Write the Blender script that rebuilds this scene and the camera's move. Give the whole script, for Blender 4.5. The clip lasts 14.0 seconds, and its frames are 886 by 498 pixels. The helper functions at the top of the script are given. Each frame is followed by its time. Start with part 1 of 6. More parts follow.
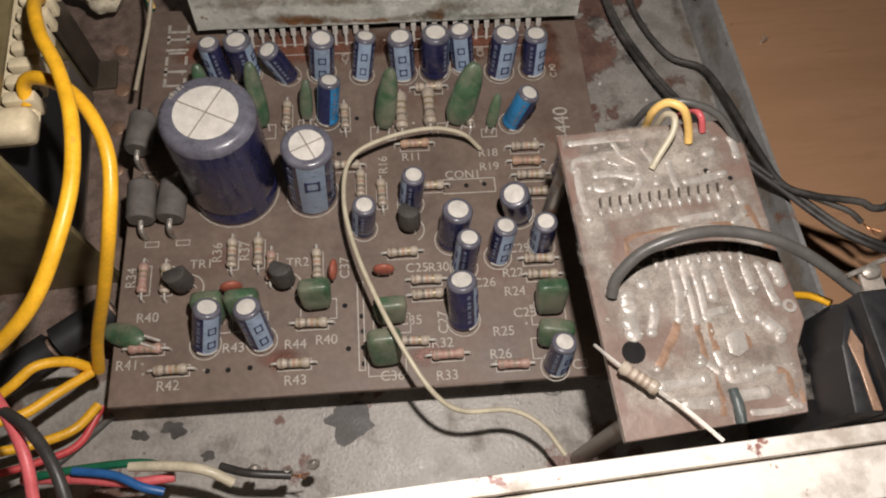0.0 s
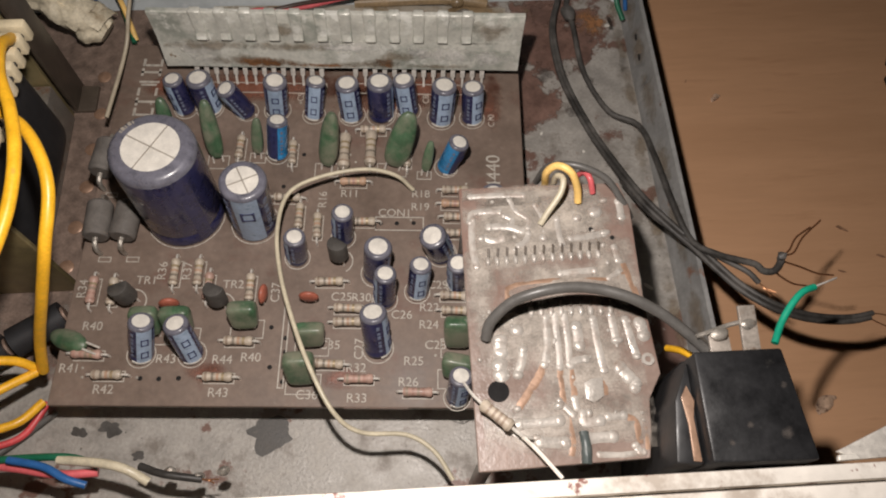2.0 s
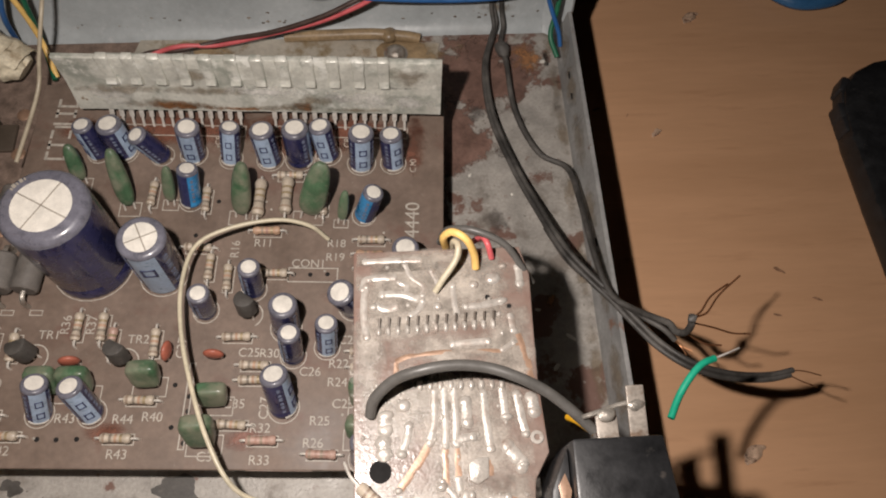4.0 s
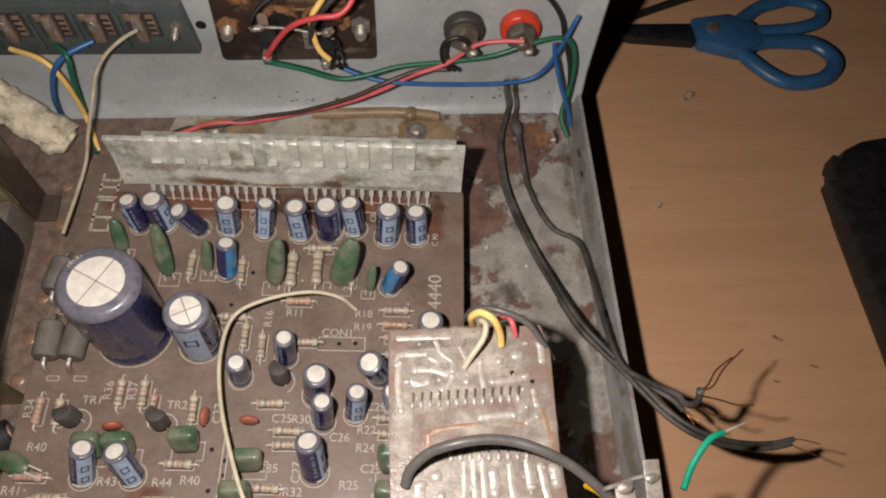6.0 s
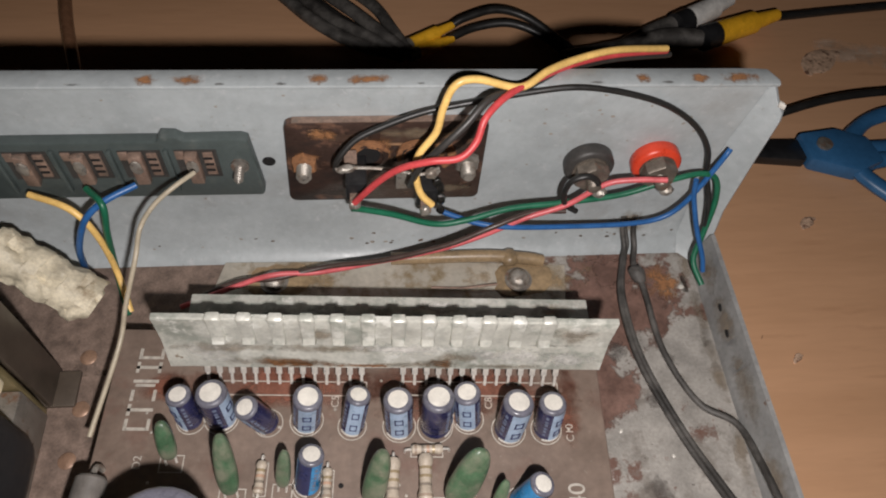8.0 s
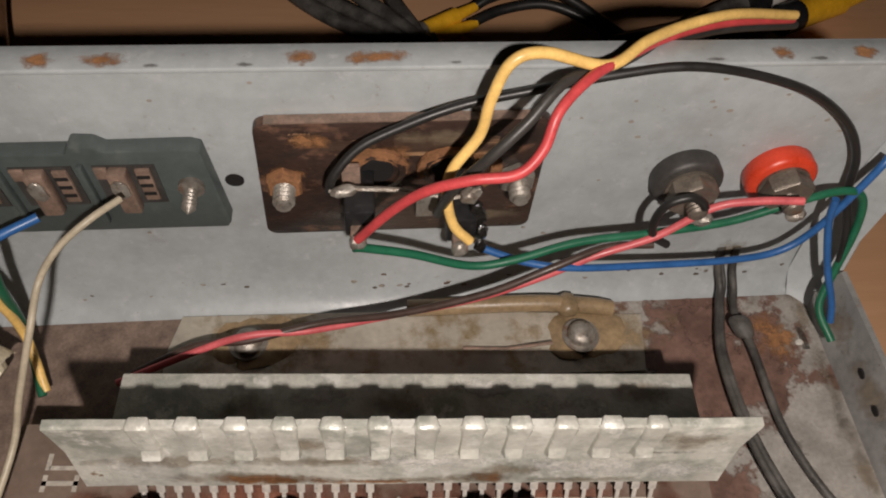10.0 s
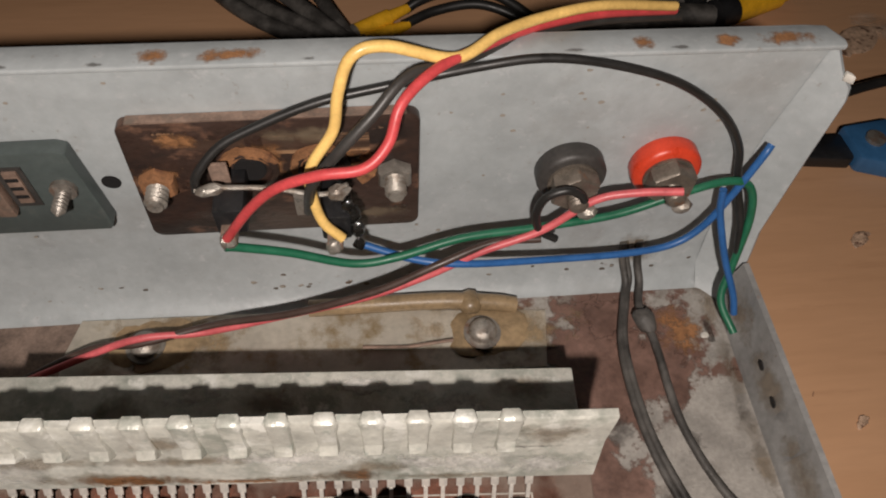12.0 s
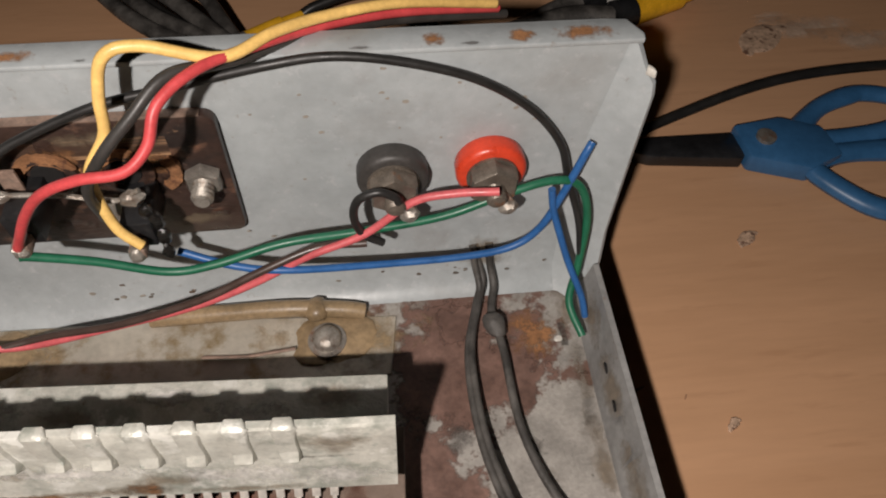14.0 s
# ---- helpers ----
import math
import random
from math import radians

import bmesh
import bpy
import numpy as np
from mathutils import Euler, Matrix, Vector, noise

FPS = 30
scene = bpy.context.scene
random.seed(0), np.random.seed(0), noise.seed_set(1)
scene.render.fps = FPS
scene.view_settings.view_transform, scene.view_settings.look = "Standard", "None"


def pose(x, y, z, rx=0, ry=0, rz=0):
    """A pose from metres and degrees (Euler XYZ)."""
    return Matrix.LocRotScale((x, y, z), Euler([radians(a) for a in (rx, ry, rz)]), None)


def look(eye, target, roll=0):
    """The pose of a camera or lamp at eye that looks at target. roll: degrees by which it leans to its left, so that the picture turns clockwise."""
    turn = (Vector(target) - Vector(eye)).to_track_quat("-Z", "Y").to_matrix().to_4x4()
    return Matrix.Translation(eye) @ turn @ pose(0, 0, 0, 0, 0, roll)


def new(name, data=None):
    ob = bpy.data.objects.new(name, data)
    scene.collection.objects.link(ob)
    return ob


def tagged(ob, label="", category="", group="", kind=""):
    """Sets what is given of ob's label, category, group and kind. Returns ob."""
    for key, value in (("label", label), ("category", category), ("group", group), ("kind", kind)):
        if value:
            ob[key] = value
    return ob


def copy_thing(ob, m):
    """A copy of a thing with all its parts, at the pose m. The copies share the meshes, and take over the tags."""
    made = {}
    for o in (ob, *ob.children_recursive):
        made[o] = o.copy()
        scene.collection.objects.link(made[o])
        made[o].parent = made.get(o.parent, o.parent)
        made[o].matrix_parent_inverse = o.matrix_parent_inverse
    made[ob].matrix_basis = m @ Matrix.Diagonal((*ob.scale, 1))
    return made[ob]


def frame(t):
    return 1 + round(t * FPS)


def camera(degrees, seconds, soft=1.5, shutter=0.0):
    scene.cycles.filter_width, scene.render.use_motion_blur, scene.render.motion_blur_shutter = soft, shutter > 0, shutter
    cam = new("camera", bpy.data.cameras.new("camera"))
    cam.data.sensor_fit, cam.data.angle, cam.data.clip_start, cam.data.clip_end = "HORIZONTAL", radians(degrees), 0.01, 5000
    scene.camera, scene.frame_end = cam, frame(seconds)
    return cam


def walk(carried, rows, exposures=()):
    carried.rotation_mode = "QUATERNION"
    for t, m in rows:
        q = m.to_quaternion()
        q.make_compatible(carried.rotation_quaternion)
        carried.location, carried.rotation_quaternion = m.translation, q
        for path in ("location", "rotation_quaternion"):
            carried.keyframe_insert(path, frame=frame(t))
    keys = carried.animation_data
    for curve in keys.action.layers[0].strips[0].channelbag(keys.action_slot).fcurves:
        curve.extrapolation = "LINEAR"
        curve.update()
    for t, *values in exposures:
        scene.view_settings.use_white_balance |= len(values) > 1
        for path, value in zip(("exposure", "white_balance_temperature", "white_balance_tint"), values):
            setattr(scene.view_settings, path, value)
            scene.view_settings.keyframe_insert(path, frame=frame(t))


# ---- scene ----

# ---- camera ----
cam = camera(63.2, 14.0, soft=2.0)
ROWS = [
    (0.0, (0.00462, 0.00123, 0.14265), (0.01731, 0.06264, 0.0), 4.41),
    (0.5, (0.01644, -0.00378, 0.14900), (0.02644, 0.06119, 0.0), 3.53),
    (1.0, (0.01254, 0.00252, 0.15135), (0.01885, 0.07381, 0.0), 3.09),
    (1.5, (0.01489, 0.00031, 0.15512), (0.02259, 0.07266, 0.0), 3.22),
    (2.0, (0.02742, -0.00196, 0.15731), (0.03547, 0.07011, 0.0), 3.39),
    (2.5, (0.04375, -0.00278, 0.15564), (0.05053, 0.06795, 0.0), 2.15),
    (2.7, (0.04866, 0.00094, 0.15469), (0.05363, 0.06835, 0.0), 1.23),
    (4.8, (0.04548, 0.01427, 0.16824), (0.05673, 0.09579, 0.0), 5.13),
    (5.0, (0.04353, 0.01531, 0.17072), (0.05489, 0.10071, 0.0), 5.09),
    (5.5, (0.04016, 0.01439, 0.17363), (0.05200, 0.10527, 0.0), 5.15),
    (6.0, (0.04021, 0.01363, 0.17361), (0.05227, 0.10370, 0.0), 5.29),
    (6.5, (0.03878, 0.01308, 0.17299), (0.05054, 0.10187, 0.0), 5.20),
    (7.0, (0.02898, 0.01720, 0.17059), (0.04142, 0.10580, 0.0), 6.18),
    (7.5, (0.01679, 0.03021, 0.16705), (0.03329, 0.12368, 0.0), 7.53),
    (7.8, (0.01046, 0.03994, 0.16470), (0.02862, 0.14040, 0.0), 6.49),
    (8.0, (0.00965, 0.05754, 0.14831), (0.02654, 0.15434, 0.0), 6.74),
    (8.2, (0.00651, 0.07439, 0.13352), (0.02142, 0.16275, 0.0), 5.53),
    (10.3, (0.00964, 0.09101, 0.10980), (0.02157, 0.16477, 0.0), 5.85),
    (10.5, (0.01024, 0.08926, 0.10909), (0.02165, 0.16314, 0.0), 5.74),
    (11.0, (0.01007, 0.08838, 0.11020), (0.02155, 0.16407, 0.0), 5.44),
    (11.5, (0.01344, 0.08887, 0.10890), (0.02568, 0.16268, 0.0), 5.59),
    (12.0, (0.02826, 0.08825, 0.11078), (0.03992, 0.16364, 0.0), 4.16),
    (12.5, (0.04910, 0.08592, 0.10930), (0.06015, 0.16175, 0.0), 3.03),
    (13.0, (0.05732, 0.08621, 0.10953), (0.06891, 0.16344, 0.0), 2.80),
    (13.5, (0.05654, 0.08647, 0.11013), (0.06850, 0.16418, 0.0), 3.01),
    (14.0, (0.05699, 0.08607, 0.10897), (0.06940, 0.16252, 0.0), 3.41),
]
walk(cam, [(t, look(eye, target, roll)) for t, eye, target, roll in ROWS],
     exposures=[(0.0, -0.12, 6400, 10), (0.5, -0.18, 6150, 10), (1.5, -0.06, 6400, 10), (2.7, -0.02, 6500, 11), (5.0, 0.24, 6600, 11), (7.0, 0.23, 6500, 11), (7.5, 0.25, 6200, 10),
                (8.2, 0.66, 6200, 10), (10.3, 0.44, 6700, 12), (11.5, 0.46, 6700, 12), (12.5, 0.62, 6550, 11), (14.0, 0.68, 6550, 11)])

# ---- light ----
# One small bright torch lamp held beside the viewer, and a faint warm room.
world = bpy.data.worlds.new("dim_room")
scene.world = world
world.use_nodes = True
world.node_tree.nodes["Background"].inputs[0].default_value = (1.0, 0.84, 0.68, 1)
world.node_tree.nodes["Background"].inputs[1].default_value = 0.0009
torch_data = bpy.data.lights.new("torch", "POINT")
torch_data.energy = 1.04
torch_data.color = (1.0, 0.92, 0.86)
torch_data.shadow_soft_size = 0.0028
torch = new("torch", torch_data)
torch.location = (0.020, 0.034, 0.151)

MM = 0.001
TILT = radians(-3.4)          # turn of the main board against the case


# ---- materials ----
def mat(name, col, rough=0.5, metal=0.0, var=0.18, scale=350.0, bump=0.15, spots=(), coat=0.0, rvar=0.12, stretch=None):
    """A surface with grain at two scales; spots: (colour, scale, low, high) patches with a shape of their own."""
    m = bpy.data.materials.new(name)
    m.use_nodes = True
    nt = m.node_tree
    b = nt.nodes["Principled BSDF"]
    b.inputs["Metallic"].default_value = metal
    b.inputs["Coat Weight"].default_value = coat
    geo = nt.nodes.new("ShaderNodeNewGeometry")
    place = geo.outputs["Position"]
    if stretch:
        mp = nt.nodes.new("ShaderNodeMapping")
        mp.inputs["Scale"].default_value = stretch
        nt.links.new(place, mp.inputs[0])
        place = mp.outputs[0]

    def grain(sc, detail=4.0, rough_n=0.6):
        n = nt.nodes.new("ShaderNodeTexNoise")
        n.inputs["Scale"].default_value = sc
        n.inputs["Detail"].default_value = detail
        n.inputs["Roughness"].default_value = rough_n
        nt.links.new(place, n.inputs["Vector"])
        return n.outputs["Fac"]

    def ramp(src, lo, hi, a, c):
        r = nt.nodes.new("ShaderNodeMapRange")
        r.inputs["From Min"].default_value, r.inputs["From Max"].default_value = lo, hi
        r.inputs["To Min"].default_value, r.inputs["To Max"].default_value = a, c
        nt.links.new(src, r.inputs["Value"])
        return r.outputs[0]

    big, fine = grain(scale), grain(scale * 7.0, 3.0)
    hsv = nt.nodes.new("ShaderNodeHueSaturation")
    hsv.inputs["Color"].default_value = (*col, 1)
    add = nt.nodes.new("ShaderNodeMath")
    add.operation = "MULTIPLY"
    nt.links.new(ramp(big, 0.3, 0.7, 1 - var, 1 + var), add.inputs[0])
    nt.links.new(ramp(fine, 0.3, 0.7, 1 - var * 0.6, 1 + var * 0.6), add.inputs[1])
    nt.links.new(add.outputs[0], hsv.inputs["Value"])
    out = hsv.outputs[0]
    for colour, sc, lo, hi in spots:
        mix = nt.nodes.new("ShaderNodeMixRGB")
        nt.links.new(ramp(grain(sc, 6.0, 0.65), lo, hi, 0, 1), mix.inputs[0])
        nt.links.new(out, mix.inputs[1])
        mix.inputs[2].default_value = (*colour, 1)
        out = mix.outputs[0]
    nt.links.new(out, b.inputs["Base Color"])
    nt.links.new(ramp(big, 0.3, 0.7, max(0.03, rough - rvar), min(1, rough + rvar)), b.inputs["Roughness"])
    if bump:
        bp = nt.nodes.new("ShaderNodeBump")
        bp.inputs["Strength"].default_value = bump
        bp.inputs["Distance"].default_value = 0.0003
        nt.links.new(fine, bp.inputs["Height"])
        nt.links.new(bp.outputs[0], b.inputs["Normal"])
    return m


M_TABLE = mat("table_veneer", (0.62, 0.355, 0.20), 0.46, var=0.05, scale=34, bump=0.10, stretch=(0.30, 2.4, 1.0),
              spots=[((0.53, 0.295, 0.16), 22, 0.50, 0.80), ((0.49, 0.265, 0.145), 120, 0.58, 0.82), ((0.26, 0.14, 0.08), 420, 0.77, 0.82)])
M_FLOOR = mat("galvanised_floor", (0.335, 0.312, 0.282), 0.5, metal=0.1, var=0.2, scale=170, bump=0.4,
              spots=[((0.165, 0.095, 0.074), 52, 0.545, 0.575), ((0.21, 0.185, 0.16), 90, 0.54, 0.64), ((0.46, 0.435, 0.40), 380, 0.63, 0.72), ((0.085, 0.07, 0.06), 620, 0.665, 0.70)])
M_WALL = mat("grey_blue_paint", (0.375, 0.402, 0.408), 0.42, var=0.10, scale=70, bump=0.22,
             spots=[((0.27, 0.265, 0.255), 38, 0.56, 0.82), ((0.45, 0.465, 0.47), 420, 0.58, 0.72), ((0.30, 0.29, 0.275), 700, 0.63, 0.72), ((0.13, 0.10, 0.08), 330, 0.735, 0.765)])
M_EDGE = mat("chipped_paint_edge", (0.235, 0.232, 0.225), 0.5, var=0.2, scale=120, bump=0.2,
             spots=[((0.20, 0.11, 0.075), 90, 0.64, 0.70), ((0.13, 0.08, 0.06), 260, 0.64, 0.7)])
M_PCB = mat("dusty_phenolic", (0.165, 0.12, 0.094), 0.55, var=0.2, scale=90, bump=0.12,
            spots=[((0.135, 0.062, 0.046), 55, 0.55, 0.75), ((0.26, 0.215, 0.175), 700, 0.62, 0.8)])
M_SILK = mat("silkscreen_ink", (0.41, 0.375, 0.325), 0.6, var=0.25, scale=900, bump=0)
M_SLEEVE = mat("navy_sleeve", (0.025, 0.026, 0.078), 0.28, var=0.3, scale=300, bump=0.04, coat=0.4,
               spots=[((0.11, 0.10, 0.10), 500, 0.60, 0.85)])
M_SKY = mat("sky_blue_sleeve", (0.03, 0.22, 0.47), 0.28, var=0.25, scale=300, bump=0.04, coat=0.3,
            spots=[((0.18, 0.2, 0.2), 500, 0.66, 0.85)])
M_STRIPE = mat("pale_blue_stripe", (0.33, 0.42, 0.55), 0.35, var=0.15, scale=500, bump=0.03)
M_PRINT = mat("faded_side_print", (0.15, 0.175, 0.25), 0.4, var=0.3, scale=900, bump=0)
M_MARK = mat("dark_blue_print", (0.03, 0.035, 0.10), 0.4, var=0.2, scale=900, bump=0)
M_CANTOP = mat("dusty_can_top", (0.70, 0.665, 0.60), 0.42, metal=0.12, var=0.12, scale=500, bump=0.15)
M_GROOVE = mat("can_groove", (0.30, 0.27, 0.23), 0.5, var=0.1, scale=500, bump=0)
M_TIN = mat("tinned_lead", (0.70, 0.66, 0.60), 0.38, metal=0.35, var=0.15, scale=900, bump=0.1)
M_SOLDER = mat("solder", (0.36, 0.33, 0.29), 0.36, metal=0.5, var=0.3, scale=500, bump=0.35,
               spots=[((0.20, 0.15, 0.115), 300, 0.52, 0.68)])
M_GREEN = mat("green_dipped_film", (0.056, 0.115, 0.06), 0.4, var=0.3, scale=250, bump=0.08, coat=0.3,
              spots=[((0.185, 0.19, 0.135), 110, 0.42, 0.60), ((0.24, 0.21, 0.16), 420, 0.62, 0.75)])
M_RED = mat("salmon_ceramic", (0.36, 0.11, 0.07), 0.45, var=0.2, scale=400, bump=0.1)
M_TO92 = mat("dusty_black_epoxy", (0.07, 0.064, 0.058), 0.5, var=0.25, scale=300, bump=0.15,
             spots=[((0.15, 0.13, 0.11), 500, 0.6, 0.8)])
M_SHOULDER = mat("dusty_shrink_shoulder", (0.125, 0.123, 0.15), 0.32, var=0.25, scale=400, bump=0.08, coat=0.3)
M_DIODE = mat("dusty_grey_diode", (0.135, 0.122, 0.11), 0.55, var=0.2, scale=300, bump=0.15,
              spots=[((0.16, 0.14, 0.12), 400, 0.55, 0.8)])
M_RTAN = mat("tan_resistor", (0.43, 0.365, 0.29), 0.45, var=0.2, scale=500, bump=0.1)
M_RORANGE = mat("orange_resistor", (0.42, 0.27, 0.18), 0.45, var=0.2, scale=500, bump=0.1)
M_RPINK = mat("pink_resistor", (0.40, 0.26, 0.21), 0.45, var=0.2, scale=500, bump=0.1)
M_BANDS = {"brown": mat("brown_band", (0.27, 0.205, 0.155), 0.5, bump=0), "red": mat("red_band", (0.34, 0.20, 0.16), 0.5, bump=0),
           "orange": mat("orange_band", (0.41, 0.26, 0.18), 0.5, bump=0), "gold": mat("gold_band", (0.34, 0.265, 0.165), 0.4, metal=0.2, bump=0),
           "black": mat("black_band", (0.21, 0.175, 0.14), 0.5, bump=0)}
M_HEAT = mat("zinc_plate", (0.555, 0.548, 0.49), 0.40, metal=0.12, var=0.16, scale=170, bump=0.45,
             spots=[((0.325, 0.34, 0.295), 110, 0.49, 0.62), ((0.70, 0.695, 0.64), 190, 0.56, 0.64), ((0.42, 0.44, 0.39), 420, 0.60, 0.68), ((0.26, 0.19, 0.125), 300, 0.68, 0.73)])
M_RUST = mat("rust", (0.25, 0.115, 0.05), 0.85, var=0.35, scale=400, bump=0.5, spots=[((0.14, 0.06, 0.03), 500, 0.55, 0.65)])
M_TUNER = mat("fluxed_copper_board", (0.23, 0.168, 0.14), 0.33, var=0.14, scale=130, bump=0.3, coat=0.6,
              spots=[((0.20, 0.12, 0.095), 48, 0.50, 0.66), ((0.36, 0.30, 0.26), 250, 0.62, 0.78)])
M_TSOLD = mat("fluxed_solder", (0.45, 0.415, 0.375), 0.34, metal=0.15, var=0.18, scale=260, bump=0.3, coat=0.4,
              spots=[((0.29, 0.225, 0.185), 240, 0.50, 0.70)])
# bare copper; also colours the discs drawn for lit wood in the vent holes
M_COPPER = mat("copper_track_and_vent_brown", (0.32, 0.20, 0.135), 0.4, metal=0.3, var=0.2, scale=400, bump=0.1)
M_BLACK = mat("black_plastic", (0.014, 0.014, 0.015), 0.42, var=0.3, scale=200, bump=0.08, spots=[((0.05, 0.047, 0.043), 350, 0.62, 0.85)])
M_HOLE = mat("dark_hole", (0.006, 0.005, 0.005), 0.9, var=0.0, bump=0)
M_BAKE = mat("scorched_bakelite", (0.046, 0.027, 0.021), 0.36, var=0.35, scale=140, bump=0.3, stretch=(0.8, 1.0, 1.5),
             spots=[((0.022, 0.015, 0.013), 70, 0.48, 0.58), ((0.16, 0.085, 0.055), 130, 0.58, 0.68), ((0.30, 0.18, 0.11), 330, 0.67, 0.74)])
M_SCRAPE = mat("brushed_scorch_marks", (0.07, 0.042, 0.03), 0.45, var=0.3, scale=90, bump=0.3, stretch=(0.10, 1.0, 5.0),
               spots=[((0.40, 0.235, 0.13), 130, 0.53, 0.60), ((0.03, 0.018, 0.014), 100, 0.58, 0.66)])
M_FLUX = mat("burnt_flux", (0.012, 0.011, 0.010), 0.12, var=0.2, scale=500, bump=0.3, coat=0.6)
M_TABS = mat("dull_tinned_tab", (0.34, 0.30, 0.26), 0.42, metal=0.3, var=0.25, scale=300, bump=0.2, spots=[((0.20, 0.14, 0.10), 260, 0.56, 0.7)])
M_STRIP = mat("grey_green_strip", (0.07, 0.086, 0.083), 0.45, var=0.15, scale=120, bump=0.08, spots=[((0.13, 0.14, 0.13), 200, 0.6, 0.8)])
M_TAG = mat("tarnished_copper_tag", (0.29, 0.20, 0.155), 0.5, metal=0.35, var=0.3, scale=300, bump=0.25, spots=[((0.20, 0.16, 0.13), 350, 0.54, 0.7)])
M_STEEL = mat("steel_bolt", (0.27, 0.245, 0.215), 0.38, metal=0.5, var=0.25, scale=500, bump=0.25, spots=[((0.22, 0.10, 0.05), 260, 0.54, 0.68)])
M_TARN = mat("tarnished_nut", (0.16, 0.135, 0.11), 0.4, metal=0.4, var=0.3, scale=400, bump=0.25, spots=[((0.22, 0.10, 0.05), 260, 0.58, 0.7)])
M_POSTRED = mat("red_post", (0.62, 0.055, 0.022), 0.35, var=0.12, scale=250, bump=0.06)
M_POSTBLK = mat("dusty_black_post", (0.045, 0.041, 0.038), 0.5, var=0.25, scale=250, bump=0.1)
M_BRASS = mat("olive_plated_bracket", (0.27, 0.22, 0.11), 0.4, metal=0.4, var=0.25, scale=40, bump=0.08, spots=[((0.11, 0.09, 0.05), 60, 0.5, 0.7)])
# bracket metal darkened to paint shade on its tabs; also dark pin tips
M_DARKPL = mat("bracket_shade_and_pin_brown", (0.085, 0.066, 0.05), 0.45, metal=0.2, var=0.25, scale=60, bump=0.1)
M_CREAM = mat("cream_nylon_bobbin", (0.62, 0.53, 0.36), 0.5, var=0.12, scale=200, bump=0.08)
M_TAPE = mat("black_coil_tape", (0.02, 0.02, 0.022), 0.5, var=0.2, scale=90, bump=0.1)
M_MASK = mat("old_masking_tape", (0.60, 0.535, 0.40), 0.6, var=0.25, scale=180, bump=0.4, spots=[((0.26, 0.19, 0.11), 120, 0.58, 0.72)])
M_GLUE = mat("amber_glue", (0.29, 0.205, 0.115), 0.45, var=0.3, scale=150, bump=0.2)
W_LEAD = mat("dusty_lead_jacket", (0.048, 0.044, 0.04), 0.55, var=0.3, scale=180, bump=0.4,
             spots=[((0.15, 0.138, 0.125), 90, 0.46, 0.75)])
M_PLATE = mat("oily_zinc_plate", (0.47, 0.43, 0.36), 0.4, metal=0.3, var=0.15, scale=110, bump=0.1, spots=[((0.27, 0.20, 0.11), 70, 0.56, 0.66)])
M_WHITEP = mat("chipped_white_paint", (0.78, 0.73, 0.66), 0.5, var=0.08, scale=80, bump=0.2,
               spots=[((0.46, 0.40, 0.34), 60, 0.54, 0.64), ((0.26, 0.13, 0.11), 130, 0.60, 0.63)])
M_WOODP = mat("worn_grey_panel", (0.42, 0.37, 0.31), 0.6, var=0.25, scale=70, bump=0.3, stretch=(0.3, 2.0, 1), spots=[((0.2, 0.14, 0.1), 90, 0.6, 0.7)])
M_SCIS = mat("blue_handle_plastic", (0.035, 0.125, 0.27), 0.4, var=0.12, scale=100, bump=0.05)
M_COPW = mat("copper_strand", (0.5, 0.24, 0.12), 0.35, metal=0.8, var=0.2, scale=600, bump=0.1)


def pvc(name, col, rough=0.42):
    return mat(name, col, rough, var=0.16, scale=260, bump=0.06, spots=[((col[0] * 0.5 + 0.05, col[1] * 0.5 + 0.04, col[2] * 0.5 + 0.03), 350, 0.64, 0.85)])


W_YEL, W_WHT, W_CREAM = pvc("yellow_pvc", (0.80, 0.42, 0.02)), pvc("ivory_pvc", (0.55, 0.49, 0.36)), pvc("cream_yellow_pvc", (0.82, 0.53, 0.17))
W_REDM, W_BLKM, W_GRN = pvc("red_pvc", (0.57, 0.068, 0.072)), pvc("black_pvc", (0.018, 0.017, 0.016)), pvc("green_pvc", (0.012, 0.12, 0.062))
W_BLU, W_PINK, W_GRY = pvc("blue_pvc", (0.024, 0.11, 0.31)), pvc("pink_pvc", (0.62, 0.12, 0.13)), pvc("grey_pvc", (0.10, 0.095, 0.088))
W_TAN = pvc("tan_pvc", (0.40, 0.345, 0.255))
W_BROWNROD, W_WHTP = pvc("brown_glossy_rod", (0.20, 0.10, 0.055), 0.25), pvc("white_pvc", (0.72, 0.70, 0.66))
W_DUST = pvc("dusty_grey_pvc", (0.10, 0.094, 0.088), 0.6)
W_BRN, W_TEAL, W_DGRY = pvc("brown_pvc", (0.065, 0.04, 0.032)), pvc("teal_pvc", (0.01, 0.33, 0.20)), pvc("dark_grey_pvc", (0.04, 0.037, 0.034))



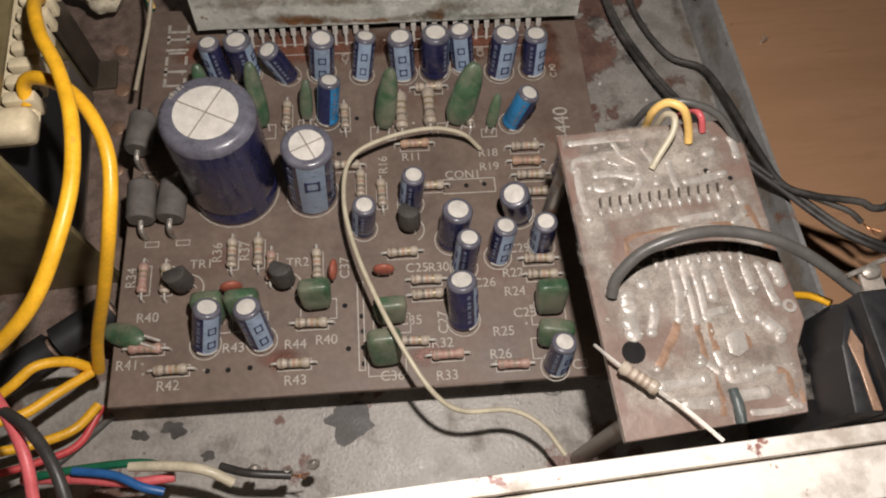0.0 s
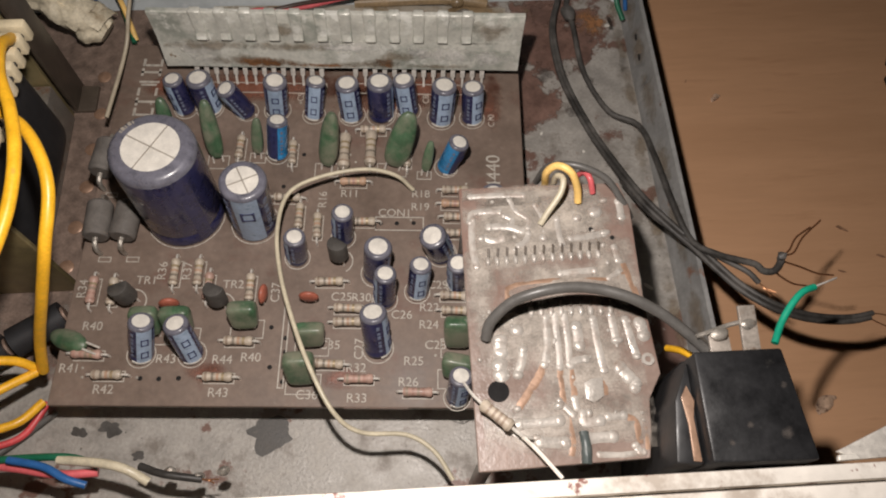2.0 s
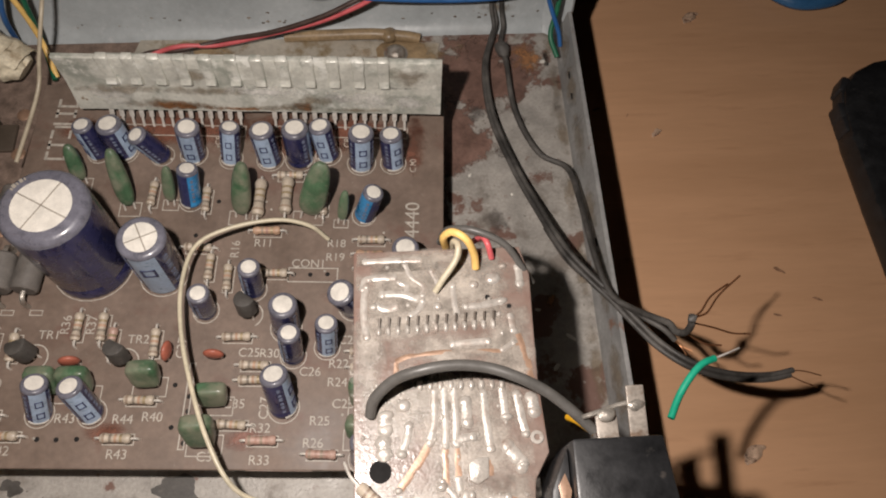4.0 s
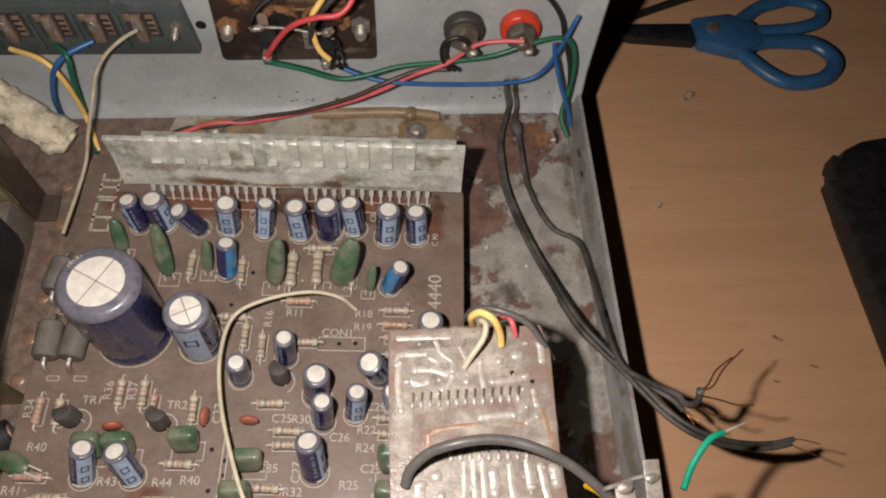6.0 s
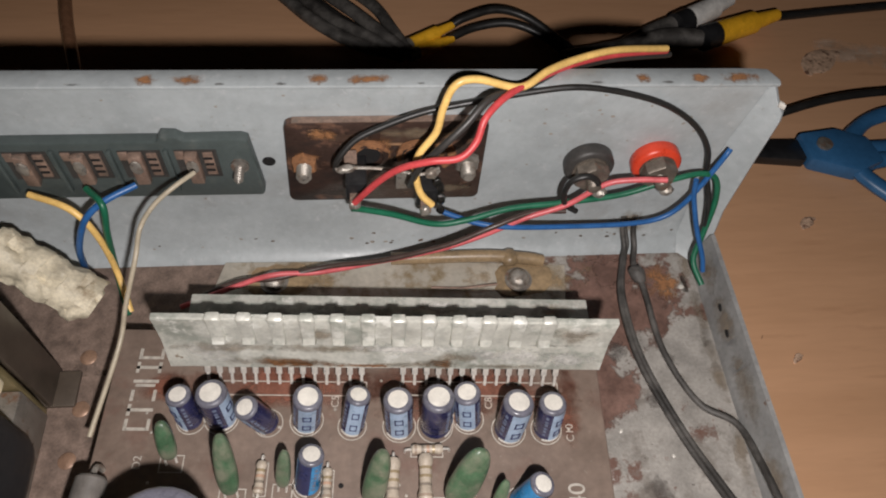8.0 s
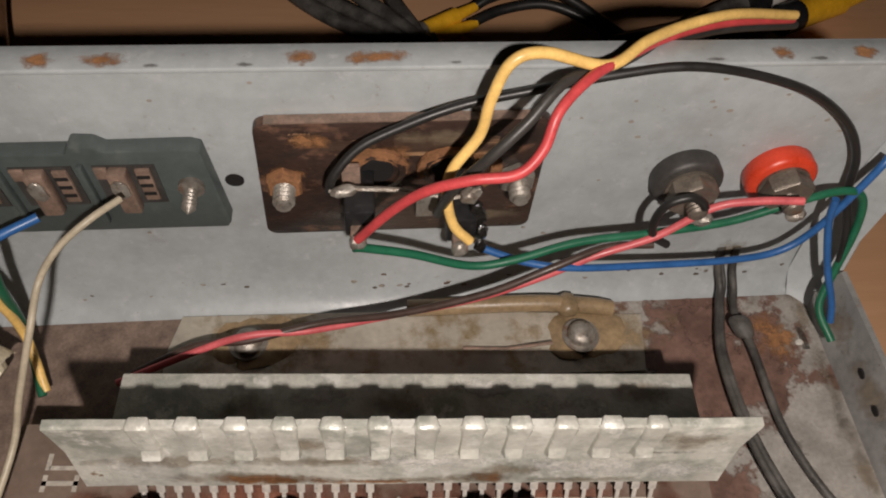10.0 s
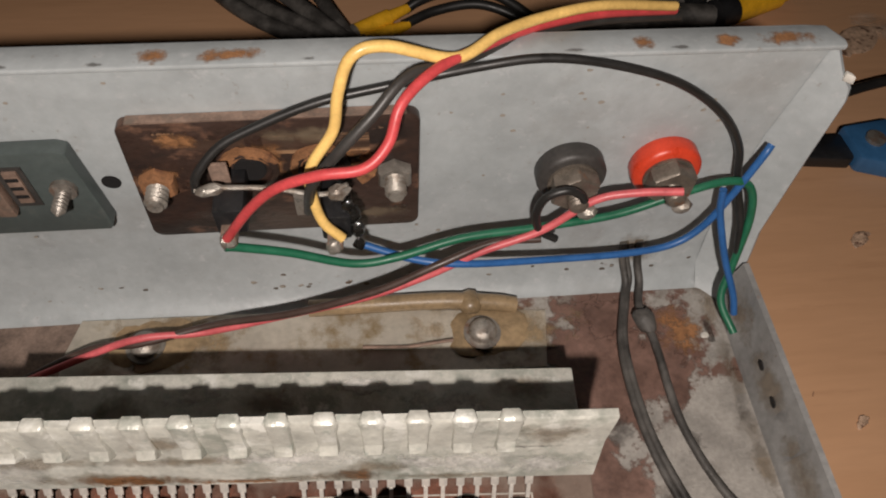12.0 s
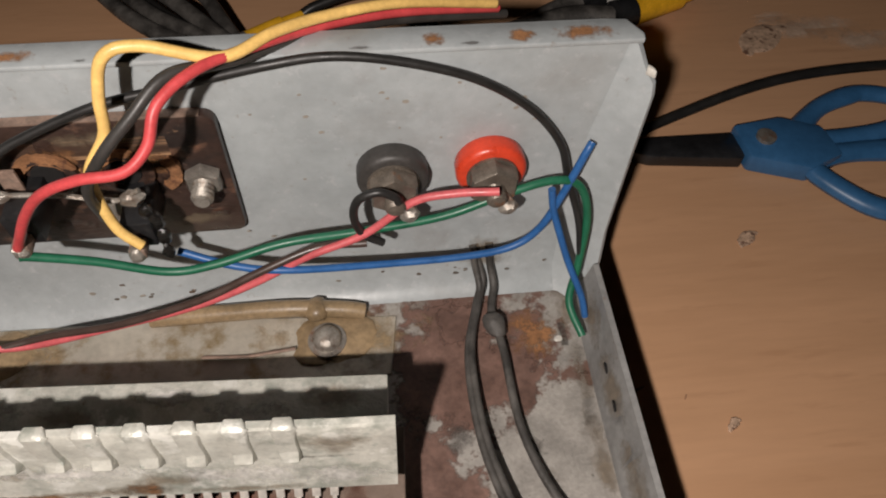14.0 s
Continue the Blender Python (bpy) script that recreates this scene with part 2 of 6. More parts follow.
def stain_mat(name, col, grain, rough=0.8, strength=1.0, rim=(0.18, 0.42)):
    """A thin stain whose cover is ragged and fades out towards the rim of its patch."""
    m = mat(name, col, rough, var=0.35, scale=grain * 1000, bump=0.3)
    nt = m.node_tree
    uv = nt.nodes.new("ShaderNodeTexCoord").outputs["UV"]
    ln = nt.nodes.new("ShaderNodeVectorMath")
    ln.operation = "LENGTH"
    nt.links.new(uv, ln.inputs[0])
    geo = nt.nodes.new("ShaderNodeNewGeometry")
    n = nt.nodes.new("ShaderNodeTexNoise")
    n.inputs["Scale"].default_value, n.inputs["Detail"].default_value, n.inputs["Roughness"].default_value = grain * 450, 7.0, 0.68
    nt.links.new(geo.outputs["Position"], n.inputs["Vector"])
    a = nt.nodes.new("ShaderNodeMath")
    a.operation = "MULTIPLY_ADD"
    nt.links.new(ln.outputs["Value"], a.inputs[0])
    a.inputs[1].default_value = -0.42
    nt.links.new(n.outputs["Fac"], a.inputs[2])
    r = nt.nodes.new("ShaderNodeMapRange")
    r.inputs["From Min"].default_value, r.inputs["From Max"].default_value = rim
    r.inputs["To Max"].default_value = strength
    nt.links.new(a.outputs[0], r.inputs["Value"])
    nt.links.new(r.outputs[0], nt.nodes["Principled BSDF"].inputs["Alpha"])
    return m


M_STRUST = stain_mat("rust_stain", (0.31, 0.145, 0.06), 0.8, strength=0.9)
M_STBROWN = stain_mat("brown_grime", (0.23, 0.175, 0.115), 0.5, strength=0.5)
M_STDARK = stain_mat("black_grime", (0.10, 0.085, 0.075), 0.9, strength=0.5)
M_STDUST = stain_mat("brown_dust", (0.20, 0.143, 0.113), 0.3, rough=0.7, strength=0.9, rim=(-0.08, 0.14))
M_STSMEAR = stain_mat("dried_smear", (0.78, 0.68, 0.56), 0.16, rough=0.6, strength=0.4)
M_STPALE = stain_mat("pale_oxide", (0.66, 0.64, 0.60), 0.8, strength=0.7)
M_STGLUE = stain_mat("amber_soak", (0.33, 0.235, 0.13), 0.35, rough=0.4, strength=0.8)
M_STPAINT = stain_mat("old_brown_paint", (0.17, 0.098, 0.076), 0.14, rough=0.55, strength=0.95, rim=(0.245, 0.30))
M_STRED = stain_mat("bare_red_laminate", (0.195, 0.078, 0.05), 0.25, rough=0.4, strength=0.85, rim=(0.10, 0.40))
M_STAMBER = stain_mat("dried_flux", (0.43, 0.385, 0.335), 0.35, rough=0.25, strength=0.68, rim=(0.02, 0.32))


# ---- building helpers (millimetres) ----
def part(name, bm, material, parent=None, label="", smooth=True):
    """Links a bmesh (in mm) as one mesh object, under a thing or a part."""
    bmesh.ops.recalc_face_normals(bm, faces=bm.faces)
    me = bpy.data.meshes.new(name)
    bmesh.ops.scale(bm, vec=(MM, MM, MM), verts=bm.verts)
    bm.to_mesh(me)
    bm.free()
    me.materials.append(material)
    if smooth:
        me.polygons.foreach_set("use_smooth", [True] * len(me.polygons))
        me.set_sharp_from_angle(angle=radians(38))
    ob = new(name, me)
    ob.parent = parent
    if label:
        tagged(ob, label)
    return ob


def thing(name, label, category, group="", kind="", at=None):
    ob = new(name)
    ob.empty_display_size = 0.002
    if at is not None:
        ob.matrix_basis = at
    return tagged(ob, label, category, group, kind)


def mm(x, y, z, rx=0, ry=0, rz=0):
    return pose(x * MM, y * MM, z * MM, rx, ry, rz)


def box(x0, x1, y0, y1, z0, z1, bevel=0.0, bm=None, seg=2):
    own = bmesh.new()
    bmesh.ops.create_cube(own, size=1)
    for v in own.verts:
        v.co = ((x0 + x1) / 2 + v.co.x * (x1 - x0), (y0 + y1) / 2 + v.co.y * (y1 - y0), (z0 + z1) / 2 + v.co.z * (z1 - z0))
    if bevel:
        bmesh.ops.bevel(own, geom=own.edges, offset=bevel, segments=seg, profile=0.5, affect="EDGES")
    return join(bm, own)


def join(bm, own):
    if bm is None:
        return own
    vs = [bm.verts.new(v.co) for v in own.verts]
    own.verts.index_update()
    for f in own.faces:
        try:
            bm.faces.new([vs[v.index] for v in f.verts])
        except ValueError:
            pass
    own.free()
    return bm


def moved(bm, m):
    bmesh.ops.transform(bm, matrix=m, verts=bm.verts)
    return bm


def lathe(profile, seg=20, bm=None):
    """Turns (radius, height) rows about z."""
    own = bmesh.new()
    rings = []
    for r, z in profile:
        if r < 1e-6:
            rings.append([own.verts.new((0, 0, z))])
        else:
            rings.append([own.verts.new((r * math.cos(2 * math.pi * k / seg), r * math.sin(2 * math.pi * k / seg), z)) for k in range(seg)])
    for a, b in zip(rings, rings[1:]):
        for k in range(seg):
            q = [a[k % len(a)], a[(k + 1) % len(a)], b[(k + 1) % len(b)], b[k % len(b)]]
            q = list(dict.fromkeys(q))
            if len(q) > 2:
                own.faces.new(q)
    for ring, flip in ((rings[0], True), (rings[-1], False)):
        if len(ring) > 2:
            own.faces.new(ring[::-1] if flip else ring)
    return join(bm, own)


def smooth_path(points, steps=7):
    p = [Vector(q) for q in points]
    p = [2 * p[0] - p[1]] + p + [2 * p[-1] - p[-2]]
    out = []
    for a, b, c, d in zip(p, p[1:], p[2:], p[3:]):
        for k in range(steps):
            t = k / steps
            out.append(0.5 * (2 * b + (c - a) * t + (2 * a - 5 * b + 4 * c - d) * t * t + (3 * b - a - 3 * c + d) * t ** 3))
    out.append(p[-2])
    return out


def tube(points, r, seg=12, steps=7, bm=None, ease=True):
    path = smooth_path(points, steps) if ease else [Vector(q) for q in points]
    own = bmesh.new()
    side, rings = None, []
    for k, q in enumerate(path):
        d = (path[min(k + 1, len(path) - 1)] - path[max(k - 1, 0)]).normalized()
        if side is None:
            side = d.cross(Vector((0.31, 0.17, 0.93))).normalized()
        side = (side - d * side.dot(d)).normalized()
        up = d.cross(side)
        rings.append([own.verts.new(q + r * (math.cos(2 * math.pi * j / seg) * side + math.sin(2 * math.pi * j / seg) * up)) for j in range(seg)])
    for a, b in zip(rings, rings[1:]):
        for j in range(seg):
            own.faces.new((a[j], a[(j + 1) % seg], b[(j + 1) % seg], b[j]))
    own.faces.new(rings[0][::-1])
    own.faces.new(rings[-1])
    return join(bm, own)


def rod(p, q, r, seg=10, bm=None, r2=None):
    p, q = Vector(p), Vector(q)
    m = Matrix.Translation(p) @ (q - p).to_track_quat("Z", "Y").to_matrix().to_4x4()
    own = lathe([(r, 0), (r if r2 is None else r2, (q - p).length)], seg)
    return join(bm, moved(own, m))


def prism(poly, z0, z1, bevel=0.0):
    own = bmesh.new()
    face = own.faces.new([own.verts.new((x, y, z0)) for x, y in poly])
    got = bmesh.ops.extrude_face_region(own, geom=[face])
    bmesh.ops.translate(own, vec=(0, 0, z1 - z0), verts=[v for v in got["geom"] if isinstance(v, bmesh.types.BMVert)])
    if bevel:
        bmesh.ops.bevel(own, geom=own.edges, offset=bevel, segments=2, profile=0.5, affect="EDGES")
    return own


def ring_flat(r0, r1, z, seg=24, h=0.06, bm=None, a0=0.0, a1=360.0):
    own = bmesh.new()
    n = seg
    rows = []
    for k in range(n + 1):
        a = radians(a0 + (a1 - a0) * k / n)
        c, s = math.cos(a), math.sin(a)
        rows.append([own.verts.new((r * c, r * s, zz)) for r, zz in ((r0, z), (r0, z + h), (r1, z + h), (r1, z))])
    for a, b in zip(rows, rows[1:]):
        for j in range(4):
            own.faces.new((a[j], a[(j + 1) % 4], b[(j + 1) % 4], b[j]))
    return join(bm, own)


def frame_flat(x0, x1, y0, y1, w, z, h=0.06):
    bm = box(x0, x1, y0, y0 + w, z, z + h)
    box(x0, x1, y1 - w, y1, z, z + h, bm=bm)
    box(x0, x0 + w, y0 + w, y1 - w, z, z + h, bm=bm)
    box(x1 - w, x1, y0 + w, y1 - w, z, z + h, bm=bm)
    return bm


def stain(centre, u, v, material, parent, label=""):
    """One stain lying on a surface: u and v are its half extents."""
    own = bmesh.new()
    c, u, v = Vector(centre), Vector(u), Vector(v)
    layer = own.loops.layers.uv.new("UVMap")
    corners = ((-1, -1), (1, -1), (1, 1), (-1, 1))
    f = own.faces.new([own.verts.new(c + u * a + v * b) for a, b in corners])
    for loop, q in zip(f.loops, corners):
        loop[layer].uv = q
    return part("stain", own, material, parent, label, smooth=False)


def roughen(bm, amount, size):
    for v in bm.verts:
        v.co += noise.noise_vector(v.co / size) * amount
    return bm


def blob(x, y, z, a, b, c, turn=0.0, seg=8, bm=None):
    own = bmesh.new()
    bmesh.ops.create_uvsphere(own, u_segments=seg, v_segments=max(4, seg // 2 + 1), radius=1)
    moved(own, Matrix.Translation((x, y, z)) @ Matrix.Rotation(radians(turn), 4, "Z") @ Matrix.Diagonal((a, b, c, 1)))
    return join(bm, own)


def wire(name, points, r, material, label, category="wire", group="", bare=0.0, seg=12):
    """An insulated wire; bare: millimetres of copper that stick out at its last end."""
    bm = tube(points, r, seg)
    ob = tagged(part(name, bm, material), label, category, group)
    if bare:
        a, b = Vector(points[-2]), Vector(points[-1])
        d = (b - a).normalized()
        for k in range(3):
            side = Vector((random.uniform(-0.4, 0.4), random.uniform(-0.4, 0.4), random.uniform(-0.1, 0.5)))
            part("copper_strand", tube([b - d * 0.5, b + d * bare * 0.5 + side * bare * 0.2, b + d * bare + side * bare], r * 0.22, 5, 4), M_COPW, ob, "bare copper strand")
    return ob


# ---- table and case ----
tagged(part("table", box(-700, 1000, -600, 1000, -60, -34), M_TABLE), "warm brown wood-grain table top with scuffs", "table", kind="structure")
M_CRUMB = mat("dried_glue", (0.55, 0.375, 0.26), 0.5, var=0.3, scale=700, bump=0.4, spots=[((0.16, 0.085, 0.055), 380, 0.54, 0.62)])
for x, y, r in ((149.4, 182.8, 3.0), (129.2, 135.8, 1.7), (137.4, 35.0, 3.2), (181.8, 258.0, 9.0)):
    crumb = thing("glue_crumb", "dry brownish crumb of glue on the table", "crumb", "crumbs on the table", at=mm(x, y, -34))
    part("crumb", roughen(blob(0, 0, 0.2, r, r * 0.6, 0.5, 35, 14), 0.5, 1.1), M_CRUMB, crumb)
    for k in range(3):
        part("flake", roughen(blob(r * (0.9 - 0.8 * k), r * (0.5 - 0.55 * k), 0.15, r * 0.3, r * 0.2, 0.3, 50 * k, 8), 0.25, 0.7), M_CRUMB, crumb)
M_SCUFF = mat("bruised_veneer", (0.30, 0.165, 0.095), 0.6, var=0.3, scale=600, bump=0.3)
for x, y, a, turn in ((157.4, 87.1, 2.2, -35), (153.5, 73.2, 1.3, -15), (166.6, 77.5, 1.8, -20), (111.2, 145.7, 1.7, 20), (121.0, 143.0, 0.8, 60)):
    scuff = [(x + a * (0.9 + 0.5 * noise.noise(Vector((k, x, 2)))) * math.cos(k * 0.63 + 0.1) * 1.0, y + a * 0.28 * (0.8 + 0.6 * noise.noise(Vector((x, k, 5)))) * math.sin(k * 0.63 + 0.1)) for k in range(10)]
    spin = Matrix.Translation((x, y, 0)) @ Matrix.Rotation(radians(turn), 4, "Z") @ Matrix.Translation((-x, -y, 0))
    tagged(part("scuff", moved(prism(scuff, -34, -33.93), spin), M_SCUFF, smooth=False), "small dark scuff in the table veneer", "scuff", "scuffs on the table")

floor = tagged(part("floor", box(-180, 95.5, 2, 159.6, -14, -12.7), M_FLOOR), "dirty galvanised steel case bottom with brown patches", "floor", kind="structure")
for x, y, r, n in ((-6.3, 31.0, 6.0, 3), (-43.0, 34.0, 3.0, 5), (-50.0, 33.5, 2.0, 6), (-36.0, 27.5, 1.6, 8)):
    edge = []
    for k in range(28):
        a = 2 * math.pi * k / 28
        rr = r * (0.75 + 0.55 * noise.noise(Vector((math.cos(a) * 1.6, math.sin(a) * 1.6, n * 3.3))))
        edge.append((x + rr * math.cos(a) * 1.2, y + rr * math.sin(a) * 0.8))
    part("stain", prism(edge, -12.7, -12.64), M_TO92, floor, "dark oily stain", smooth=False)
stain((-62, 98, -12.66), (19, 0, 0), (0, 62, 0), M_STPAINT, floor, "reddish brown old paint")
stain((72, 146, -12.66), (30, 0, 0), (0, 22, 0), M_STPAINT, floor, "reddish brown old paint")
stain((62, 122, -12.657), (16, 0, 0), (0, 20, 0), M_STPAINT, floor, "reddish brown old paint")
stain((-66, 120, -12.655), (19, 0, 0), (0, 40, 0), M_STPAINT, floor, "reddish brown old paint")
stain((-42, 150, -12.653), (30, 0, 0), (0, 16, 0), M_STPAINT, floor, "reddish brown old paint")
stain((-58, 140, -12.65), (26, 0, 0), (0, 26, 0), M_STPAINT, floor, "reddish brown old paint")
stain((-66, 112, -12.635), (26, 0, 0), (0, 62, 0), M_STDUST, floor, "film of brown dust")
stain((-52, 148, -12.633), (34, 0, 0), (0, 18, 0), M_STDUST, floor, "film of brown dust")
stain((57.5, 92, -12.66), (5, 0, 0), (0, 40, 0), M_STPAINT, floor, "reddish brown old paint")
stain((80, 153, -12.65), (20, 0, 0), (0, 9, 0), M_STPAINT, floor, "reddish brown old paint")
for x, y, a, b in ((90.5, 148.5, 0.9, 0.7), (88.0, 63.0, 1.6, 0.6), (80.5, 70.5, 0.8, 0.5), (83.5, 55.5, 1.2, 0.6), (89.5, 88.0, 0.7, 0.5), (70.0, 86.0, 0.6, 0.5), (77.0, 104.0, 0.5, 0.4), (66.0, 110.5, 0.7, 0.4)):
    part("paint_flake", roughen(blob(x, y, -12.6, a, b, 0.18, 20 * x, 8), 0.15, 0.5), M_CANTOP, floor, "loose white flake")
for x, y, a in ((86.0, 150.0, 4.2), (84.5, 73.0, 1.6), (72.0, 96.0, 3.0), (66.5, 92.0, 1.6), (75.5, 118.0, 2.2), (82.0, 128.0, 1.8), (69.0, 131.0, 2.6)):
    stain((x, y, -12.64), (a * 1.5, 0, 0), (0, a * 1.7, 0), M_STRUST if a > 4 or y == 73.0 else M_STDARK, floor, "rusty spot")
# flat brown discs painted in for vent holes with the lit table below
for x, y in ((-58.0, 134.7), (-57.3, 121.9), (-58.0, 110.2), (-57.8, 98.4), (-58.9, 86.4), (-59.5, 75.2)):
    part("rivet_or_vent_disc", moved(lathe([(1.9, 0), (1.9, 0.25), (1.5, 0.5), (0, 0.55)], 18), Matrix.Translation((x, y, -12.7))), M_COPPER, floor, "brown disc standing for the lit table seen through a vent hole")
# low lip along the side of the case bottom, leaning outwards
lip = bmesh.new()
rows = [[lip.verts.new((x, y, z)) for x, z in ((95.0, -12.7), (95.6, -11.2), (97.4, -2.2), (98.4, -2.0), (98.6, -3.0), (96.6, -13.6), (95.2, -14.0))] for y in (2, 40, 80, 120, 158)]
for a, b in zip(rows, rows[1:]):
    for j in range(7):
        lip.faces.new((a[j], a[(j + 1) % 7], b[(j + 1) % 7], b[j]))
lip.faces.new(rows[0]), lip.faces.new(rows[-1][::-1])
lip = tagged(part("trim_side", lip, M_EDGE), "low grey folded side lip of the case bottom", "case edge", kind="structure")
for y, z in ((139, -7.0), (132, -7.5), (86, -6.6)):
    part("screw_hole", moved(lathe([(1.0, 0), (1.0, 0.3), (0, 0.3)], 14), Matrix.Translation((97.1 + (z + 7) * 0.2 - 0.75, y, z)) @ Matrix.Rotation(radians(-102), 4, "Y")), M_HOLE, lip, "dark screw hole")
for y, w in ((20, 14), (48, 16), (75, 14), (98, 12), (118, 12), (134, 12), (150, 9)):
    stain((96.35, y, -7.2), (0, w, 0), (0.85, 0, 4.2), M_STBROWN, lip, "brown grime")
    stain((93.5, y + 6, -12.66), (0, w, 0), (2.6, 0, 0), M_STBROWN, floor, "brown grime")
for x, y in ((-160, 20), (80, 14), (80, 145), (-160, 145)):
    part("foot", moved(lathe([(7, -34), (8, -15), (8, -14)], 20), Matrix.Translation((x, y, 0))), M_BLACK, floor, "black rubber foot")

# back wall with a rounded fold into the bottom and a short flange along its end
wall = bmesh.new()
prof = [(159.4, -12.7), (161.2, -12.0), (163.0, -9.6), (164.6, -4.5), (165.6, 3.0), (166.0, 14.0), (166.0, 43.4)]
outer = [(y + 1.1, z - 0.6) for y, z in prof]
rows = []
for x in (-180, -90, 0, 60, 95.6):
    rows.append([wall.verts.new((x, y, z)) for y, z in prof + outer[::-1]])
for a, b in zip(rows, rows[1:]):
    for j in range(len(prof) * 2):
        wall.faces.new((a[j], a[(j + 1) % len(a)], b[(j + 1) % len(a)], b[j]))
wall.faces.new(rows[0]), wall.faces.new(rows[-1][::-1])
wall = tagged(part("wall_back", wall, M_WALL), "grey-blue painted steel back panel of the case", "case panel", kind="structure")
part("top_flange", prism([(-180, 165.3), (97.0, 165.0), (97.2, 166.4), (95.4, 169.7), (92.0, 170.0), (-180, 170.0)], 43.45, 44.4, 0.3), M_WALL, wall, "chipped grey top flange")
flange = bmesh.new()
rows = [[flange.verts.new(q) for q in ((xi, y0 - 0.12, z), (xi + 0.9, y0 - 0.5, z), (xo, yo, z1), (xo + 0.6, yo + 0.5, z1), (97.0, y0 + 1.0, z))]
        for y0, z, z1, xi, xo, yo in ((159.5, -12.5, -12.5, 91.6, 98.0, 153.6), (163.2, -9, -9, 91.6, 98.6, 157.4), (165.9, 5, 4, 91.9, 98.9, 160.8), (166, 25, 24, 92.8, 98.9, 161.3), (166, 38, 36.5, 94.6, 98.9, 161.4), (166, 41, 38.6, 95.0, 98.7, 162.0), (166, 43.4, 40.2, 95.3, 97.6, 163.6))]
for a, b in zip(rows, rows[1:]):
    for j in range(5):
        flange.faces.new((a[j], a[(j + 1) % 5], b[(j + 1) % 5], b[j]))
flange.faces.new(rows[0]), flange.faces.new(rows[-1][::-1])
part("side_flange", flange, M_WALL, wall, "bent grey end flange")
part("bare_burr", roughen(prism([(97.6, 163.0), (98.7, 162.0), (98.4, 163.0), (97.9, 163.8)], 39.4, 41.0, 0.15), 0.15, 1.2), M_CANTOP, wall, "bright burr on the corner")
for x0, x1 in ((-30, -22.5), (3.5, 14.5), (77, 82), (84, 93), (-37, -32), (-3, 1.5), (65, 68.5)):
    stain(((x0 + x1) / 2, 167.0, 44.43), ((x1 - x0) * 0.62, 0, 0), (0, 1.9, 0), M_STRUST, wall, "rust where the paint has chipped")
for x, w in ((-20, 1.5), (-8, 2.0), (20, 1.2), (38, 2.4), (45, 1.2), (57, 1.8), (72, 2.2), (-48, 2)):
    stain((x, 165.75, 44.43), (w, 0, 0), (0, 0.5, 0), M_STDARK, wall, "dark chip along the fold")
part("bolt_hole", moved(lathe([(1.5, 0), (1.5, 0.12), (0, 0.12)], 18), Matrix.Translation((-13.6, 166, 20.5)) @ Matrix.Rotation(radians(90), 4, "X")), M_HOLE, wall, "empty dark bolt hole")
part("pit", moved(lathe([(0.5, 0), (0.4, 0.1), (0, 0.1)], 10), Matrix.Translation((-37.4, 165.3, -5.1)) @ Matrix.Rotation(radians(75), 4, "X")), M_HOLE, wall, "dark pit in the paint")
for x, z, s in ((59.5, 36, 0.5), (81, 33.5, 0.7), (80, 31.5, 0.5), (63, 34, 0.6), (48, 32, 0.5), (-30, 8, 0.4), (30, 1, 0.7), (26, 3, 0.5), (22, -1, 0.6), (59.8, 40.5, 0.5), (60.3, 34.8, 0.35), (47.6, 36.4, 0.35), (71, 37.2, 0.4), (83.5, 29, 0.45), (50, 28.5, 0.5), (46.2, 18, 0.35), (68.5, 26, 0.3), (87, 13, 0.5), (40, 33, 0.3), (-22, 38, 0.4), (-44, 40, 0.35), (-8, 41, 0.4), (62, 28.6, 0.3), (39, 4.0, 0.5), (35, 6.0, 0.4)):
    chip = [(x + s * (0.6 + 0.5 * noise.noise(Vector((k, x, z)))) * math.cos(k * 0.7) * 1.5, s * (0.6 + 0.4 * noise.noise(Vector((z, k, x)))) * math.sin(k * 0.7)) for k in range(9)]
    part("paint_chip", moved(prism(chip, 0, 0.06), Matrix.Translation((0, 165.97 if z > 8 else 165.2, z)) @ Matrix.Rotation(radians(90), 4, "X")), M_GROOVE, wall, "small chip in the paint", smooth=False)

def wall_y(z):
    """The inner face of the back wall at height z."""
    for (y0, z0), (y1, z1) in zip(prof, prof[1:]):
        if z0 <= z <= z1:
            return y0 + (y1 - y0) * (z - z0) / (z1 - z0)
    return 166.0


for k in range(30):
    x = random.choice((random.gauss(10, 9), random.uniform(-60, 92), random.gauss(70, 10)))
    z, r = -9.8 + abs(random.gauss(0, 1.8)), random.uniform(0.2, 0.5)
    part("rust_speck", roughen(blob(min(max(x, -60), 90), wall_y(z) - 0.05, z, r * 1.5, 0.12, r, 0, 7), 0.12, 0.6), M_TARN if k % 3 else M_GROOVE, wall, "rusty speck in the paint")

for x, z, w, h in ((77, -2.5, 5, 4.5), (78, -6.0, 7, 3.5)):
    lo, hi = wall_y(z - h * 0.7), wall_y(z + h * 0.7)
    stain((x, (lo + hi) / 2 - 0.35, z), (w, 0, 0), (0, (hi - lo) / 2, h * 0.7), M_STBROWN, wall, "greasy brown mark behind the leads")

